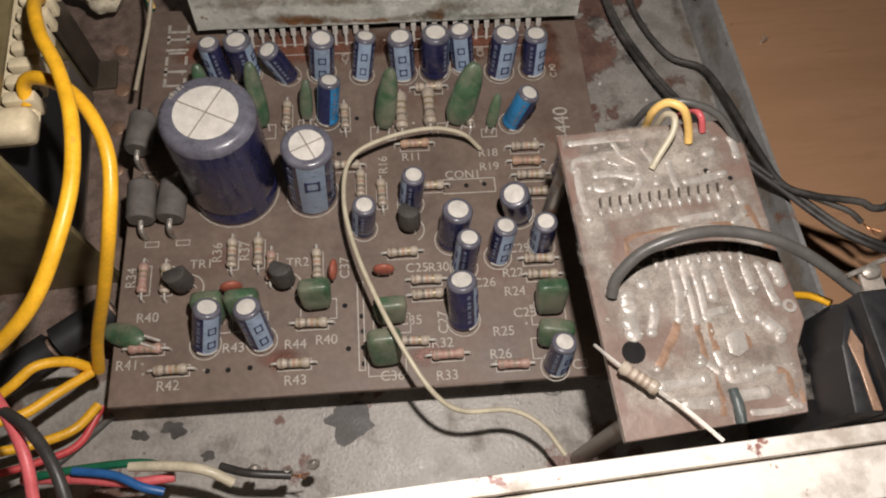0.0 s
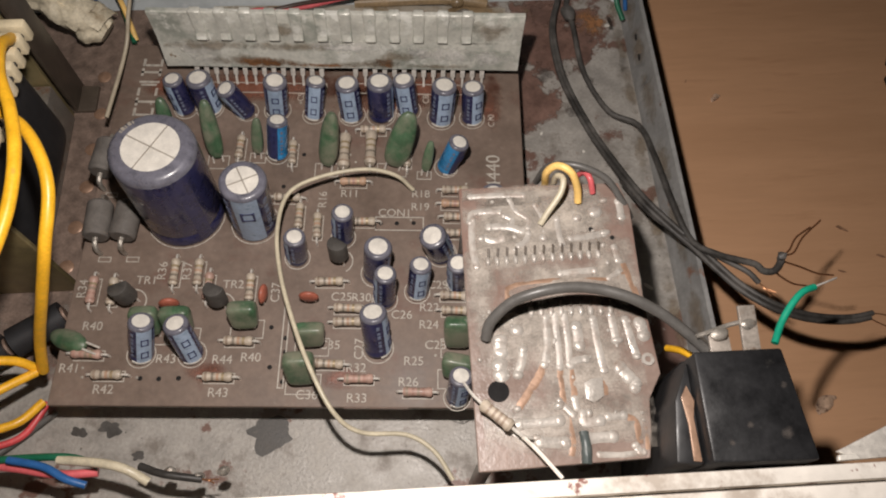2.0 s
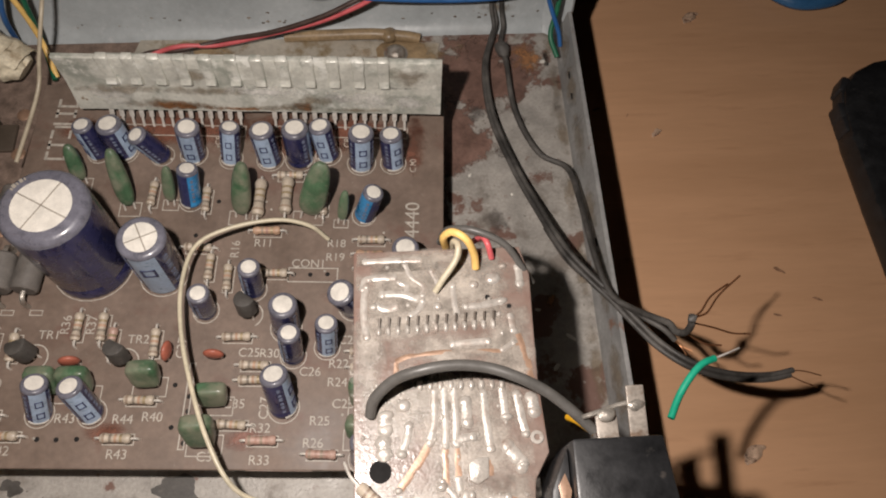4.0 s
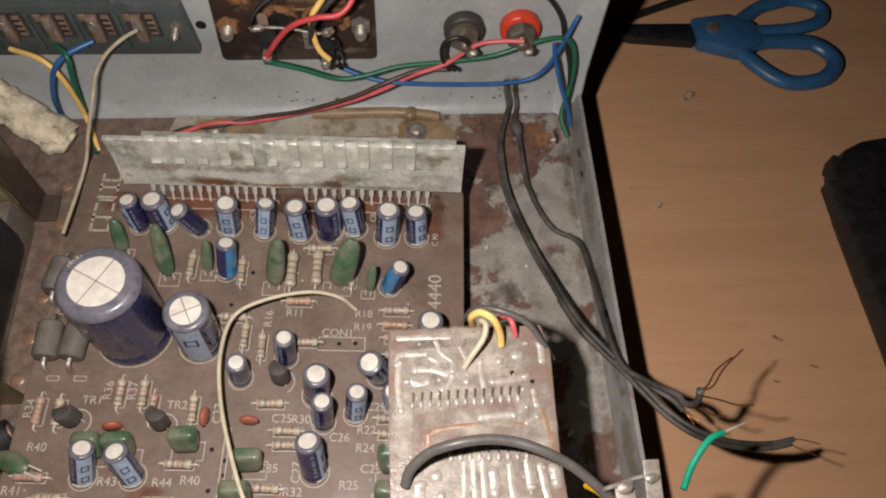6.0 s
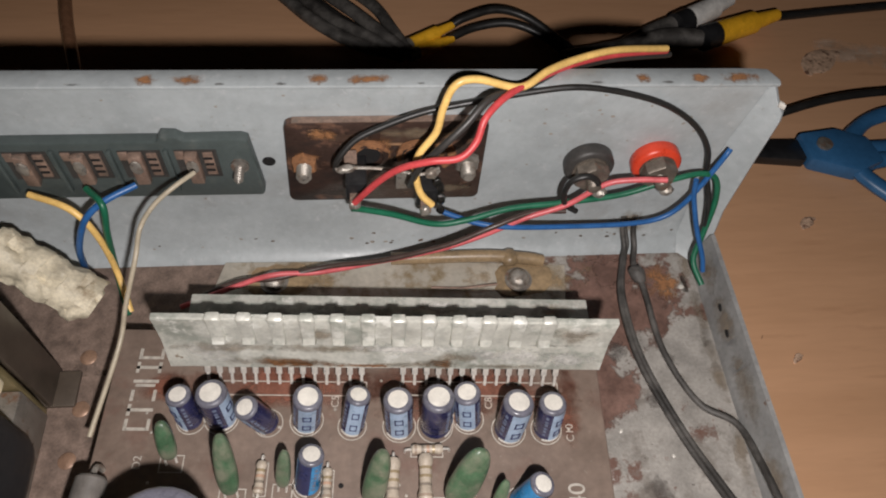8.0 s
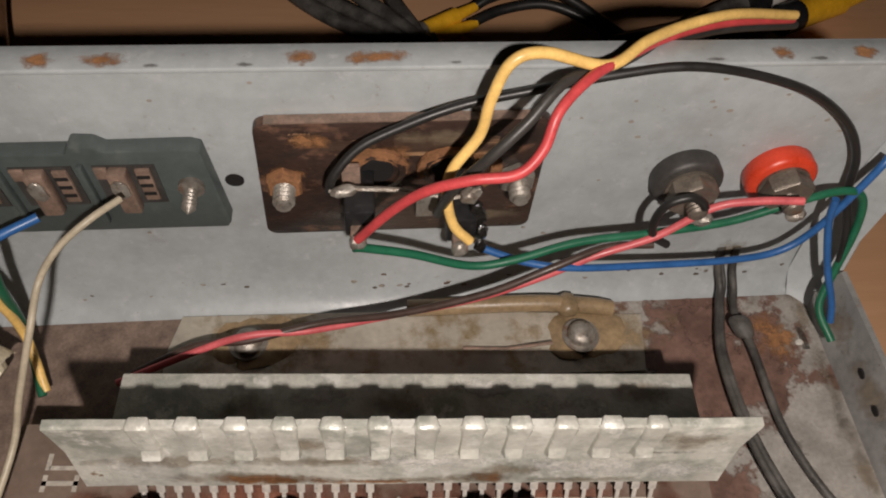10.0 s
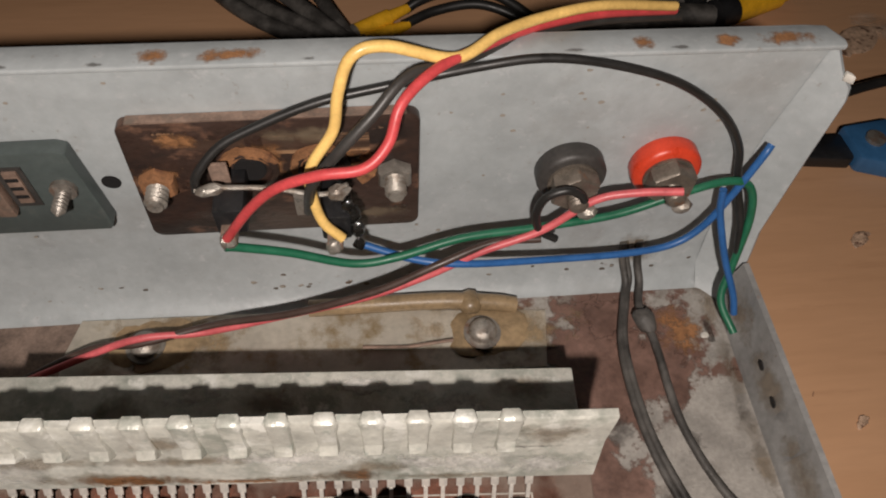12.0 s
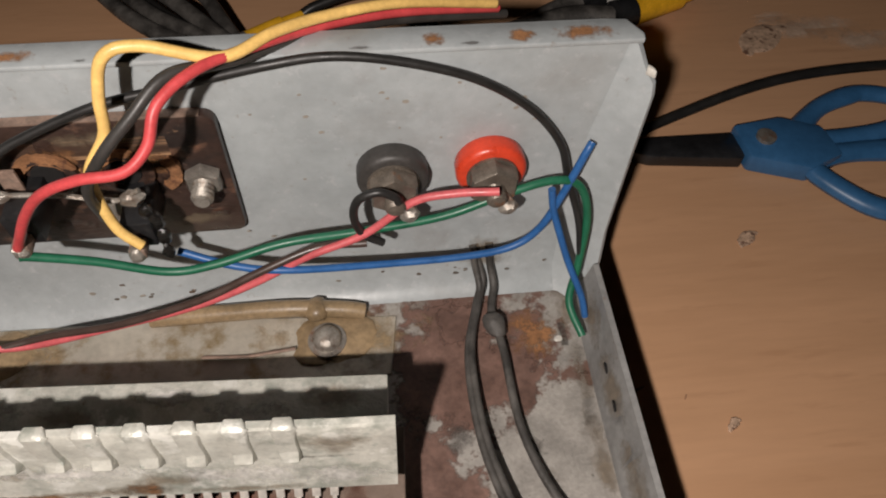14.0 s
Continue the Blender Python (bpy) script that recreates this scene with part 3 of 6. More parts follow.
# painted front panel that stands across the opening
front = thing("front_panel", "chipped white-painted front panel across the case", "panel", kind="structure")
part("rail", box(-190, 103, 8.0, 10.5, 2, 46, 0.4), M_WHITEP, front, "narrow white rail with chips")
part("board", box(-190, 103.6, 1.0, 7.6, 0, 46.3, 0.5), M_WHITEP, front, "white board, paint worn through")
part("lower_board", box(-190, 105, -26, 0.7, -34, 43.5, 0.8), M_WOODP, front, "bare greyish lower board")
part("bracket", prism([(91.6, 12.4), (101.6, 16.2), (101.3, 11.2), (94.5, 11.0)], 44.6, 45.4, 0.2), M_TIN, front, "grey steel corner gusset")
part("bracket_foot", roughen(prism([(91.4, 10.9), (94.8, 11.0), (94.2, 12.0), (91.6, 11.8)], 44.9, 45.8, 0.15), 0.15, 0.8), M_CANTOP, front, "bright edge of the gusset")
part("clip", roughen(box(103.4, 111, -1, 7, 20, 43, 2.0), 0.5, 4), M_RTAN, front, "tan plastic end clip")

# ---- main board ----
BX, BY = -52.2, 37.0
BOARD = mm(BX, BY, 0, 0, 0, math.degrees(TILT))
board = thing("amplifier_board", "brown dusty amplifier circuit board with white print", "circuit board", at=BOARD)
part("substrate", box(0, 106, 0, 98.5, -1.6, 0, 0.25), M_PCB, board, "brown phenolic sheet", smooth=False)
to_board = BOARD.inverted()


def on_board(x, y):
    v = to_board @ Vector((x * MM, y * MM, 0))
    return v.x / MM, v.y / MM


letters = {}


def lettering(text, size):
    """A thin mesh of the text, centred."""
    if (text, size) not in letters:
        cu = bpy.data.curves.new("print", "FONT")
        cu.body, cu.size, cu.align_x, cu.align_y, cu.extrude = text, size * MM, "CENTER", "CENTER", 0.00003
        ob = new("print", cu)
        me = bpy.data.meshes.new_from_object(ob.evaluated_get(bpy.context.evaluated_depsgraph_get()))
        bpy.data.objects.remove(ob)
        me.materials.clear()
        me.materials.append(M_SILK)
        letters[text, size] = me
    return letters[text, size]


def print_text(text, x, y, upright, size=2.9):
    ob = new("printed_text", lettering(text, size))
    ob.parent = board
    bx, by = on_board(x, y)
    ob.location = (bx * MM, by * MM, 0.00006)
    ob.rotation_euler.z = radians(90 * upright)


SILK = [
    ("R11", 13.2, 86.2, 0),
    ("R18", 30.8, 85.3, 0),
    ("R19", 30.5, 81.7, 0),
    ("CON1", 24.2, 80.3, 0),
    ("R16", 6.6, 84.9, 1),
    ("R41", -48.6, 44.9, 0),
    ("R42", -40.6, 39.8, 0),
    ("R43", -15.7, 37.8, 0),
    ("R44", -15.3, 45.2, 0),
    ("R40", -9.0, 45.4, 0),
    ("R40", -44.9, 54.5, 0),
    ("TR1", -34.0, 65.2, 0),
    ("C25", 11.2, 58.9, 0),
    ("R30", 15.8, 58.5, 0),
    ("C26", 25.0, 53.8, 0),
    ("C27", 15.2, 46.2, 1),
    ("R22", 31.4, 55.3, 0),
    ("R24", 31.1, 51.1, 0),
    ("C28", 32.4, 46.2, 0),
    ("R25", 27.3, 42.7, 0),
    ("R32", 14.4, 41.8, 0),
    ("C36", 3.6, 36.3, 0),
    ("R33", 14.5, 35.0, 0),
    ("R26", 25.9, 38.0, 0),
    ("C35", 8.5, 47.4, 0),
    ("R36", -30.6, 67.5, 1),
    ("R37", -24.8, 67.2, 1),
    ("C29", 33.7, 60.8, 0),
    ("C37", -4.0, 60.8, 1),
    ("R43", -27.7, 46.0, 0),
    ("R34", -48.4, 63.8, 1),
    ("TR2", -13.9, 63.2, 0),
    ("C3", 41.7, 33.9, 0),
]
for text, x, y, upright in SILK:
    print_text(text, x, y, upright)
print_text("4440", 49.6, 91.0, 1, 5.0)
for text, x, y, up in (("C10", 50.3, 106.5, 1), ("C1", -5, 118, 1), ("C5", 0.5, 116, 1), ("C8", 33.5, 114, 1), ("D1", -47, 104, 1), ("D2", -39, 105, 1)):
    print_text(text, x, y, up, 2.3)
# maker's mark, drawn as plain strokes in a column
mx, my = on_board(-40.6, 111.5)
for k, bars in enumerate(((0, 1, 3), (0, 2), (0, 1), (2, 3), (0, 1, 2), (0, 1, 3))):
    for n in bars:
        dx0, dx1, dy0, dy1 = ((0.0, 0.7, 0.2, 2.7), (4.6, 5.3, 0.2, 2.7), (0.0, 5.3, 1.1, 1.8), (0.6, 4.7, 0.2, 0.85))[n]
        part("print_stroke", box(mx - 2.4 + dx0, mx - 2.4 + dx1, my + k * 3.2 + dy0, my + k * 3.2 + dy1, 0.03, 0.08), M_SILK, board, smooth=False)
for x0, y0, x1, y1 in [(19.2, 75.8, 31.3, 78.9), (-3.0, 38.1, -0.4, 57.2)]:
    a, b = on_board(x0, y0), on_board(x1, y1)
    part("print_outline", frame_flat(a[0], b[0], a[1], b[1], 0.28, 0.03), M_SILK, board, smooth=False)
for x0, x1, y in ((-27.5, 7.0, 119.0), (14.0, 49.5, 116.8)):
    a = on_board((x0 + x1) / 2, y)
    part("print_outline", frame_flat(a[0] - 17.5, a[0] + 17.5, a[1] - 1.2, a[1] + 2.2, 0.25, 0.03), M_SILK, board, smooth=False)
for x, y in [(20.7, 77.7), (24.6, 77.5), (28.7, 77.4), (-32.9, 41.9), (-28.8, 41.6), (-24.5, 41.5), (-4.7, 52.3), (-4.7, 43.0), (-1.4, 49.6), (-1.4, 46.3), (-1.7, 42.9), (-1.8, 39.5), (-3.2, 89.0), (1.7, 98.1)]:
    a = on_board(x, y)
    part("pin_hole", moved(lathe([(0.55, 0), (0.55, 0.05), (0, 0.05)], 12), Matrix.Translation((*a, 0.01))), M_HOLE, board, "dark pin hole")
for x, y, w, h in ((14, 119.5, 9, 6), (-10, 120, 25, 6), (34, 117.5, 23, 6), (20, 114, 14, 5), (50.5, 112, 3.5, 9), (-36, 121, 6, 4), (11, 40, 5, 3), (-18, 42.5, 6, 3)):
    a = on_board(x, y)
    stain((a[0], a[1], 0.02), (w, 0, 0), (0, h, 0), M_STRED, board, "bare reddish patch free of dust")
for k in range(26):          # tiny vias and spots of flux
    a = (random.uniform(6, 100), random.uniform(5, 90))
    part("solder_dot", blob(a[0], a[1], 0.0, 0.35, 0.35, 0.2, 0, 8), M_GROOVE if k % 2 else M_SILK, board)
part("mounting_notch", box(64, 78, -0.05, 0.0, -1.6, -0.1), M_RPINK, board, smooth=False)
for x, y in ((4, 4), (102, 4), (4, 94), (102, 94)):
    part("standoff", moved(lathe([(2.4, -12.7), (2.4, -1.6)], 12), Matrix.Translation((x, y, 0))), M_STEEL, board, "steel standoff")

# ---- heatsink and the two chips clamped under it ----
SINK = mm(-33.4, 125.3, 0, 0, 0, -3.15)
sink = thing("heatsink", "dull zinc clamp heatsink with stamped ribs and rust", "heatsink", at=SINK)


def flare(z):
    """The lower part of the plate bends forward."""
    return -0.2 * max(0.0, 14.5 - z)


plate = bmesh.new()
back = []
for z, y0, y1 in ((5.2, 0.0, 1.4), (8.0, 0, 1.4), (11.0, 0, 1.4), (13.0, 0, 1.4), (14.6, 0, 1.4), (19.0, 0, 1.4), (22.6, 0, 1.4), (23.0, 0.3, 1.2)):
    back.append([[plate.verts.new((x + 0.25 * noise.noise(Vector((x, z, 0))) * (1 if x in (0, 91.4) else 0), y + flare(z) + 0.12 * noise.noise(Vector((x * 0.09, z * 0.2, 4))), z + (0.16 * noise.noise(Vector((x * 0.35, z, 2)))))) for x in [91.4 * k / 48 for k in range(49)]] for y in (y0, y1)])
for p, q in zip(back, back[1:]):
    for j in range(48):
        plate.faces.new((p[0][j], p[0][j + 1], q[0][j + 1], q[0][j])), plate.faces.new((p[1][j], p[1][j + 1], q[1][j + 1], q[1][j]))
    for j in (0, 48):
        plate.faces.new((p[0][j], p[1][j], q[1][j], q[0][j]))
for p in (back[0], back[-1]):
    for j in range(48):
        plate.faces.new((p[0][j], p[0][j + 1], p[1][j + 1], p[1][j]))
front_plate = part("front_plate", plate, M_HEAT, sink)
for k in range(12):          # pressed flat-topped ribs: a flared foot below, a raised scallop above
    x = 11.6 + 5.98 * k
    rib = bmesh.new()
    rows = []
    for z, w, p in ((13.2, 1.25, 0.0), (13.6, 1.3, 0.35), (14.8, 1.3, 1.45), (15.1, 1.28, 1.5), (16.2, 1.3, 0.62), (16.5, 1.3, 0.58), (20, 1.34, 0.58), (22.2, 1.34, 0.42), (23.0, 1.36, 0.32), (23.3, 1.36, -0.1), (23.35, 1.36, -0.9), (23.2, 1.36, -1.4), (22.6, 1.36, -1.5)):
        row = []
        lip = z > 22.1          # above, the rib runs out in a low flat-topped scallop
        for dx, s in ((-1.36, 0.0), (-1.18, 0.2), (-1.0, 0.75), (-0.8, 1.0), (0.8, 1.0), (1.0, 0.75), (1.18, 0.2), (1.36, 0.0)) if lip else ((-1.1, 0.0), (-1.04, 0.55), (-0.95, 0.92), (-0.8, 1.0), (0.8, 1.0), (0.95, 0.92), (1.04, 0.55), (1.1, 0.0)):
            lift = 0.5 * s - 0.3 if z > 22.9 else 0.0
            row.append(rib.verts.new((x + dx * w + 0.04 * random.uniform(-1, 1), flare(z) - p * s + (1 - s) * 0.05, z + lift + (0.05 * random.uniform(-1, 1) if z > 14 else 0))))
        rows.append(row)
    for q, r in zip(rows, rows[1:]):
        for j in range(len(q) - 1):
            rib.faces.new((q[j], q[j + 1], r[j + 1], r[j]))
    # same zinc as the plate; the flared foot is tilted to catch the light
    part("rib", rib, M_HEAT, front_plate, "stamped rib with a flared foot")
ledge = part("rear_ledge", roughen(box(2.0, 90.2, 0.9, 14.6, 5.7, 7.1, 0.3), 0.12, 9), M_HEAT, sink, "flat rear ledge over the chips")
for x, y, w, h, m in ((20, 8, 9, 4, M_STBROWN), (44, 9, 8, 3, M_STBROWN), (70, 8, 10, 4, M_STPALE), (32, 11, 7, 3, M_STPALE), (82, 11, 6, 3, M_STBROWN), (57, 12, 8, 2, M_STPALE)):
    stain((x, y, 7.28), (w, 0, 0), (0, h, 0), m, ledge)
for x, z, a, h, m in ((21, 7.6, 12, 2.6, M_STBROWN), (24, 7.0, 11, 2.0, M_STRUST), (26, 6.3, 8, 1.6, M_STRUST), (57, 6.4, 2.6, 1.4, M_STRUST), (33, 6.6, 9, 1.6, M_STBROWN), (57, 7.2, 3.4, 2.2, M_STRUST), (56, 7.0, 8, 2.0, M_STBROWN), (40, 6.0, 10, 1.0, M_STRUST), (48, 6.4, 12, 1.4, M_STBROWN),
                      (74, 10, 11, 3.6, M_STPALE), (84, 9, 7, 3.0, M_STPALE), (66, 10.5, 6, 2.4, M_STPALE), (60, 9, 6, 2.4, M_STBROWN), (83, 18, 7, 4, M_STBROWN), (31, 17, 5, 3, M_STBROWN), (50, 12, 16, 2.6, M_STPALE), (9, 10, 8, 4, M_STPALE),
                      (12, 12.2, 14, 2.2, M_STBROWN), (34, 11.8, 14, 2.2, M_STBROWN), (79, 13.7, 8, 0.6, M_STDARK), (70, 6.2, 10, 1.2, M_STBROWN)):
    z1, z0 = z + h, max(5.3, z - h)
    stain((x, (flare(z0) + flare(z1)) / 2 - 0.2, (z0 + z1) / 2), (a, 0, 0), (0, (flare(z1) - flare(z0)) / 2, (z1 - z0) / 2), m, front_plate)
for (x0, y0), (x1, y1) in (((-26.4, 122.6), (6.2, 120.5)), ((15.1, 120.2), (48.5, 118.3))):
    chip = thing("power_amplifier_chip", "black power amplifier chip with a row of tinned pins", "chip", "amplifier chips")
    d = Vector((x1 - x0, y1 - y0, 0)).normalized()
    ang = math.degrees(math.atan2(d.y, d.x))
    mid = Matrix.Translation(((x0 + x1) / 2, (y0 + y1) / 2, 0)) @ Matrix.Rotation(radians(ang), 4, "Z")
    part("chip_body", moved(box(-17, 17, 2.8, 12, 2.4, 5.72, 0.4), mid), M_TO92, chip)
    for k in range(14):
        bm = box(-0.62, 0.62, -0.2, 0.2, 2.4, 5.8, 0.1)
        box(-0.3, 0.3, -0.2, 0.2, -0.4, 2.4, bm=bm)
        for v in bm.verts:
            v.co.y += (v.co.z - 1.6) * 0.55
        moved(bm, Matrix.Translation((x0 + (x1 - x0) * k / 13, y0 + (y1 - y0) * k / 13, 0)) @ Matrix.Rotation(radians(ang), 4, "Z"))
        part("pin", bm, M_TIN, chip)


# ---- components ----
def leaning(x, y, lx, ly, spin):
    z = Vector((lx, ly, max(0.2, 1 - lx * lx - ly * ly) ** 0.5)).normalized()
    m = Vector((0, 0, 1)).rotation_difference(z).to_matrix().to_4x4()
    return Matrix.Translation((x * MM, y * MM, 0.00005)) @ m @ Matrix.Rotation(radians(spin), 4, "Z")


def electrolytic(d, h, sleeve, stripe, label, group, marks=2, stripe_width=70, name="electrolytic_capacitor"):
    """A can with a rolled shoulder, a dusty metal top and a printed stripe that faces -y."""
    ob = thing(name, label, "capacitor", group)
    r = d / 2
    k = min(1.0, r * 0.28) if d < 15 else 2.0
    rim = 0.67 if d < 15 else 0.66
    part("sleeve", lathe([(r * 0.9, 0), (r * 0.97, 0.25), (r, 0.6), (r, h * 0.12), (r * 0.97, h * 0.14), (r, h * 0.17), (r, h - k)], 28), sleeve, ob)
    part("shoulder", lathe([(r, h - k), (r * 0.985, h - k * 0.55), (r * 0.93, h - k * 0.2), (r * 0.84, h), (r * 0.56, h + 0.02)], 28), M_SHOULDER, ob, "dusty rolled shoulder")
    top = part("can_top", lathe([(r * rim, h - 0.15), (r * rim, h + 0.06), (r * (rim - 0.04), h + 0.08), (0, h + 0.06)], 28), M_CANTOP, ob, "dusty silver can top")
    if d > 9:
        for a in (20, 110):
            part("vent_groove", moved(box(-r * rim, r * rim, -0.16, 0.16, h + 0.02, h + 0.12, 0.04), Matrix.Rotation(radians(a), 4, "Z")), M_GROOVE, top, "pressed vent groove")
    if d < 9:
        part("sleeve_foot", moved(ring_flat(r * 0.9, r + 0.12, 0.0, 10, 0.5, a0=-150, a1=-60), Matrix.Identity(4)), M_CANTOP, ob, "pale rim of the rubber seal")
    st = bmesh.new()
    n = 8
    rr = r + 0.05
    cols = []
    for j in range(n + 1):
        a = radians(-90 - stripe_width / 2 + stripe_width * j / n)
        cols.append([st.verts.new((rr * math.cos(a), rr * math.sin(a), z)) for z in (h * 0.04, h - k * 0.9)])
    for a, b in zip(cols, cols[1:]):
        st.faces.new((a[0], b[0], b[1], a[1]))
    st_ob = part("stripe", st, stripe, ob, "pale printed minus stripe")
    for j in range(marks):
        z0 = h * (0.62 - 0.36 * j)
        w, hh, t = r * 0.30, h * 0.085, r * 0.09
        bm = box(-w, -w + t, -rr - 0.06, -rr + 0.25, z0 - hh, z0 + hh)
        box(w - t, w, -rr - 0.06, -rr + 0.25, z0 - hh, z0 + hh, bm=bm)
        box(-w, w, -rr - 0.06, -rr + 0.25, z0 + hh - t, z0 + hh, bm=bm)
        box(-w, w, -rr - 0.06, -rr + 0.25, z0 - hh, z0 - hh + t, bm=bm)
        part("printed_mark", bm, M_MARK, st_ob, smooth=False)
    for sgn in (-1, 1) if d < 15 else ():          # unreadable side print as short pale bars
        for j in range(6):
            a = radians(-90 + sgn * (stripe_width / 2 + 22))
            m = Matrix.Rotation(a + radians(90), 4, "Z")
            z0 = h * (0.18 + 0.115 * j)
            part("print_bar", moved(box(-r * 0.12, r * 0.12, -r - 0.03, -r + 0.1, z0, z0 + h * (0.05 + 0.03 * (j % 2))), m), M_PRINT, ob, smooth=False)
    for sgn in (-1, 1):
        part("lead", rod((sgn * d * 0.2, 0, -1.2), (sgn * d * 0.2, 0, 0.4), 0.28, 6), M_TIN, ob)
    return ob


def base_ring(x, y, r):
    a = on_board(x, y)
    part("print_circle", moved(ring_flat(r, r + 0.22, 0.03, 26), Matrix.Translation((*a, 0))), M_SILK, board, smooth=False)


made = {}


def place_cap(row, sleeve, stripe, label, group, spin=0.0, marks=2, width=70):
    x, y, lx, ly, d, h = row
    m = leaning(x, y, lx, ly, spin)
    key = (d, h, sleeve.name, marks)
    if key in made:
        copy_thing(made[key], m)
    else:
        made[key] = electrolytic(d, h, sleeve, stripe, label, group, marks, width)
        made[key].matrix_basis = m
    base_ring(x, y, d / 2 + 0.35)


CAPS_ROW = [
    (-29.3, 113.3, -0.04, 0.13, 5, 11),
    (-23.1, 113.6, -0.03, 0.11, 6.3, 11),
    (-13.4, 111.9, -0.29, -0.03, 5, 11),
    (-5.5, 112.1, 0.11, 0.06, 6, 11.5),
    (4.0, 110.3, 0.16, 0.26, 5, 11),
    (13.9, 109.8, -0.03, 0.14, 6, 11.5),
    (21.5, 109.5, 0.02, 0.15, 6.6, 12),
    (28.7, 110.6, -0.10, 0.17, 5.6, 11),
    (37.1, 107.8, 0.06, 0.14, 6.3, 12),
    (45.2, 107.5, -0.02, 0.17, 5.6, 11),
]
spins = (-38, 70, -40, 0, -4, 0, 95, -8, 8, 30)
for row, spin in zip(CAPS_ROW, spins):
    place_cap(row, M_SLEEVE, M_STRIPE, "small navy electrolytic capacitor with pale blue stripe", "capacitors beside the heatsink", spin)
CAPS_SKY = [
    (-5.0, 98.5, 0.15, 0.25, 5, 11.5),
    (37.6, 92.8, 0.27, 0.06, 5, 11),
]
for row, spin in zip(CAPS_SKY, (-30, 35)):
    place_cap(row, M_SKY, M_MARK, "sky-blue electrolytic capacitor with dark stripe", "sky-blue capacitors", spin, 1)
CAPS_MAIN = [
    (0.8, 69.4, 0.08, 0.05, 5, 10.5),
    (11.6, 74.2, 0.08, 0.12, 5, 11),
    (35.0, 69.0, -0.21, -0.03, 6.3, 11),
    (19.4, 64.5, 0.09, 0.12, 6.3, 12),
    (21.2, 57.7, 0.06, 0.17, 5, 11.5),
    (28.8, 59.4, 0.09, 0.21, 5, 11),
    (38.6, 60.8, -0.05, 0.07, 5, 11),
    (19.4, 46.1, -0.03, 0.37, 6, 12.5),
    (-33.2, 47.4, 0.26, 0.36, 5.4, 11.5),
    (-22.0, 46.9, -0.05, 0.28, 5.4, 12),
    (36.5, 34.1, 0.06, 0.23, 5, 10),
]
for row, spin in zip(CAPS_MAIN, (-70, -75, 100, 110, -80, 12, -70, 75, 25, 30, 20)):
    place_cap(row, M_SLEEVE, M_STRIPE, "small navy electrolytic capacitor with pale print", "capacitors on the open board", spin)
place_cap((47.5, 78.0, 0.0, 0.05, 6.3, 11.2), M_SLEEVE, M_STRIPE, "navy electrolytic capacitor half under the small board", "capacitors on the open board", 60)

big = electrolytic(18.4, 28.6, M_SLEEVE, M_SLEEVE, "large plain navy filter capacitor with scored silver top", "", 0, 20, name="filter_capacitor")
big.matrix_basis = leaning(-26.4, 82.6, 0.03, 0.02, 40)
base_ring(-26.4, 82.6, 9.4)
for a, w in ((84, 0.3), (90, 0.7), (97, 0.35), (103, 0.8), (109, 0.4)):          # unreadable print round the shoulder
    part("print_bar", moved(box(7.2, 7.9 + 0.2 * (w > 0.5), -w / 2, w / 2, 28.3, 28.66), Matrix.Rotation(radians(a), 4, "Z")), M_GROOVE, big, smooth=False)
mid_cap = electrolytic(10.4, 20.8, M_SLEEVE, M_STRIPE, "medium navy capacitor with wide pale blue stripe", "", 1, 64)
mid_cap.matrix_basis = leaning(-9.6, 79.2, 0.07, -0.01, 4)
base_ring(-9.6, 79.2, 5.6)


def resistor(kind, bands, half=3.2, r=1.1):
    """A dog-bone body along x with colour bands, on two bent leads."""
    body = {"t": M_RTAN, "o": M_RORANGE, "p": M_RPINK, "r": M_RPINK}[kind]
    colour = {"t": "tan", "o": "orange", "p": "pinkish", "r": "reddish"}[kind]
    ob = thing("resistor", f"small {colour} resistor with colour bands on the board", "resistor", "resistors on the board")
    turn = Matrix.Translation((0, 0, r + 0.5)) @ Matrix.Rotation(radians(90), 4, "Y")
    prof = [(0, -half), (r * 0.75, -half), (r * 1.0, -half * 0.86), (r, -half * 0.66), (r * 0.82, -half * 0.5), (r * 0.82, half * 0.5), (r, half * 0.66), (r, half * 0.86), (r * 0.75, half), (0, half)]
    part("resistor_body", moved(lathe(prof, 14), turn), body, ob)
    for pos, c in zip((-0.74, -0.3, 0.05, 0.4), bands):
        rr = r * (1.03 if abs(pos) > 0.6 else 0.86)
        part("band", moved(lathe([(rr, half * pos - 0.28), (rr, half * pos + 0.28)], 14), turn), M_BANDS[c], ob)
    for s in (-1, 1):
        z = r + 0.5
        part("lead", tube([(s * half * 0.95, 0, z), (s * (half + 0.9), 0, z), (s * (half + 1.35), 0, z - 0.5), (s * (half + 1.4), 0, -0.6)], 0.27, 6, 3), M_TIN, ob)
    return ob


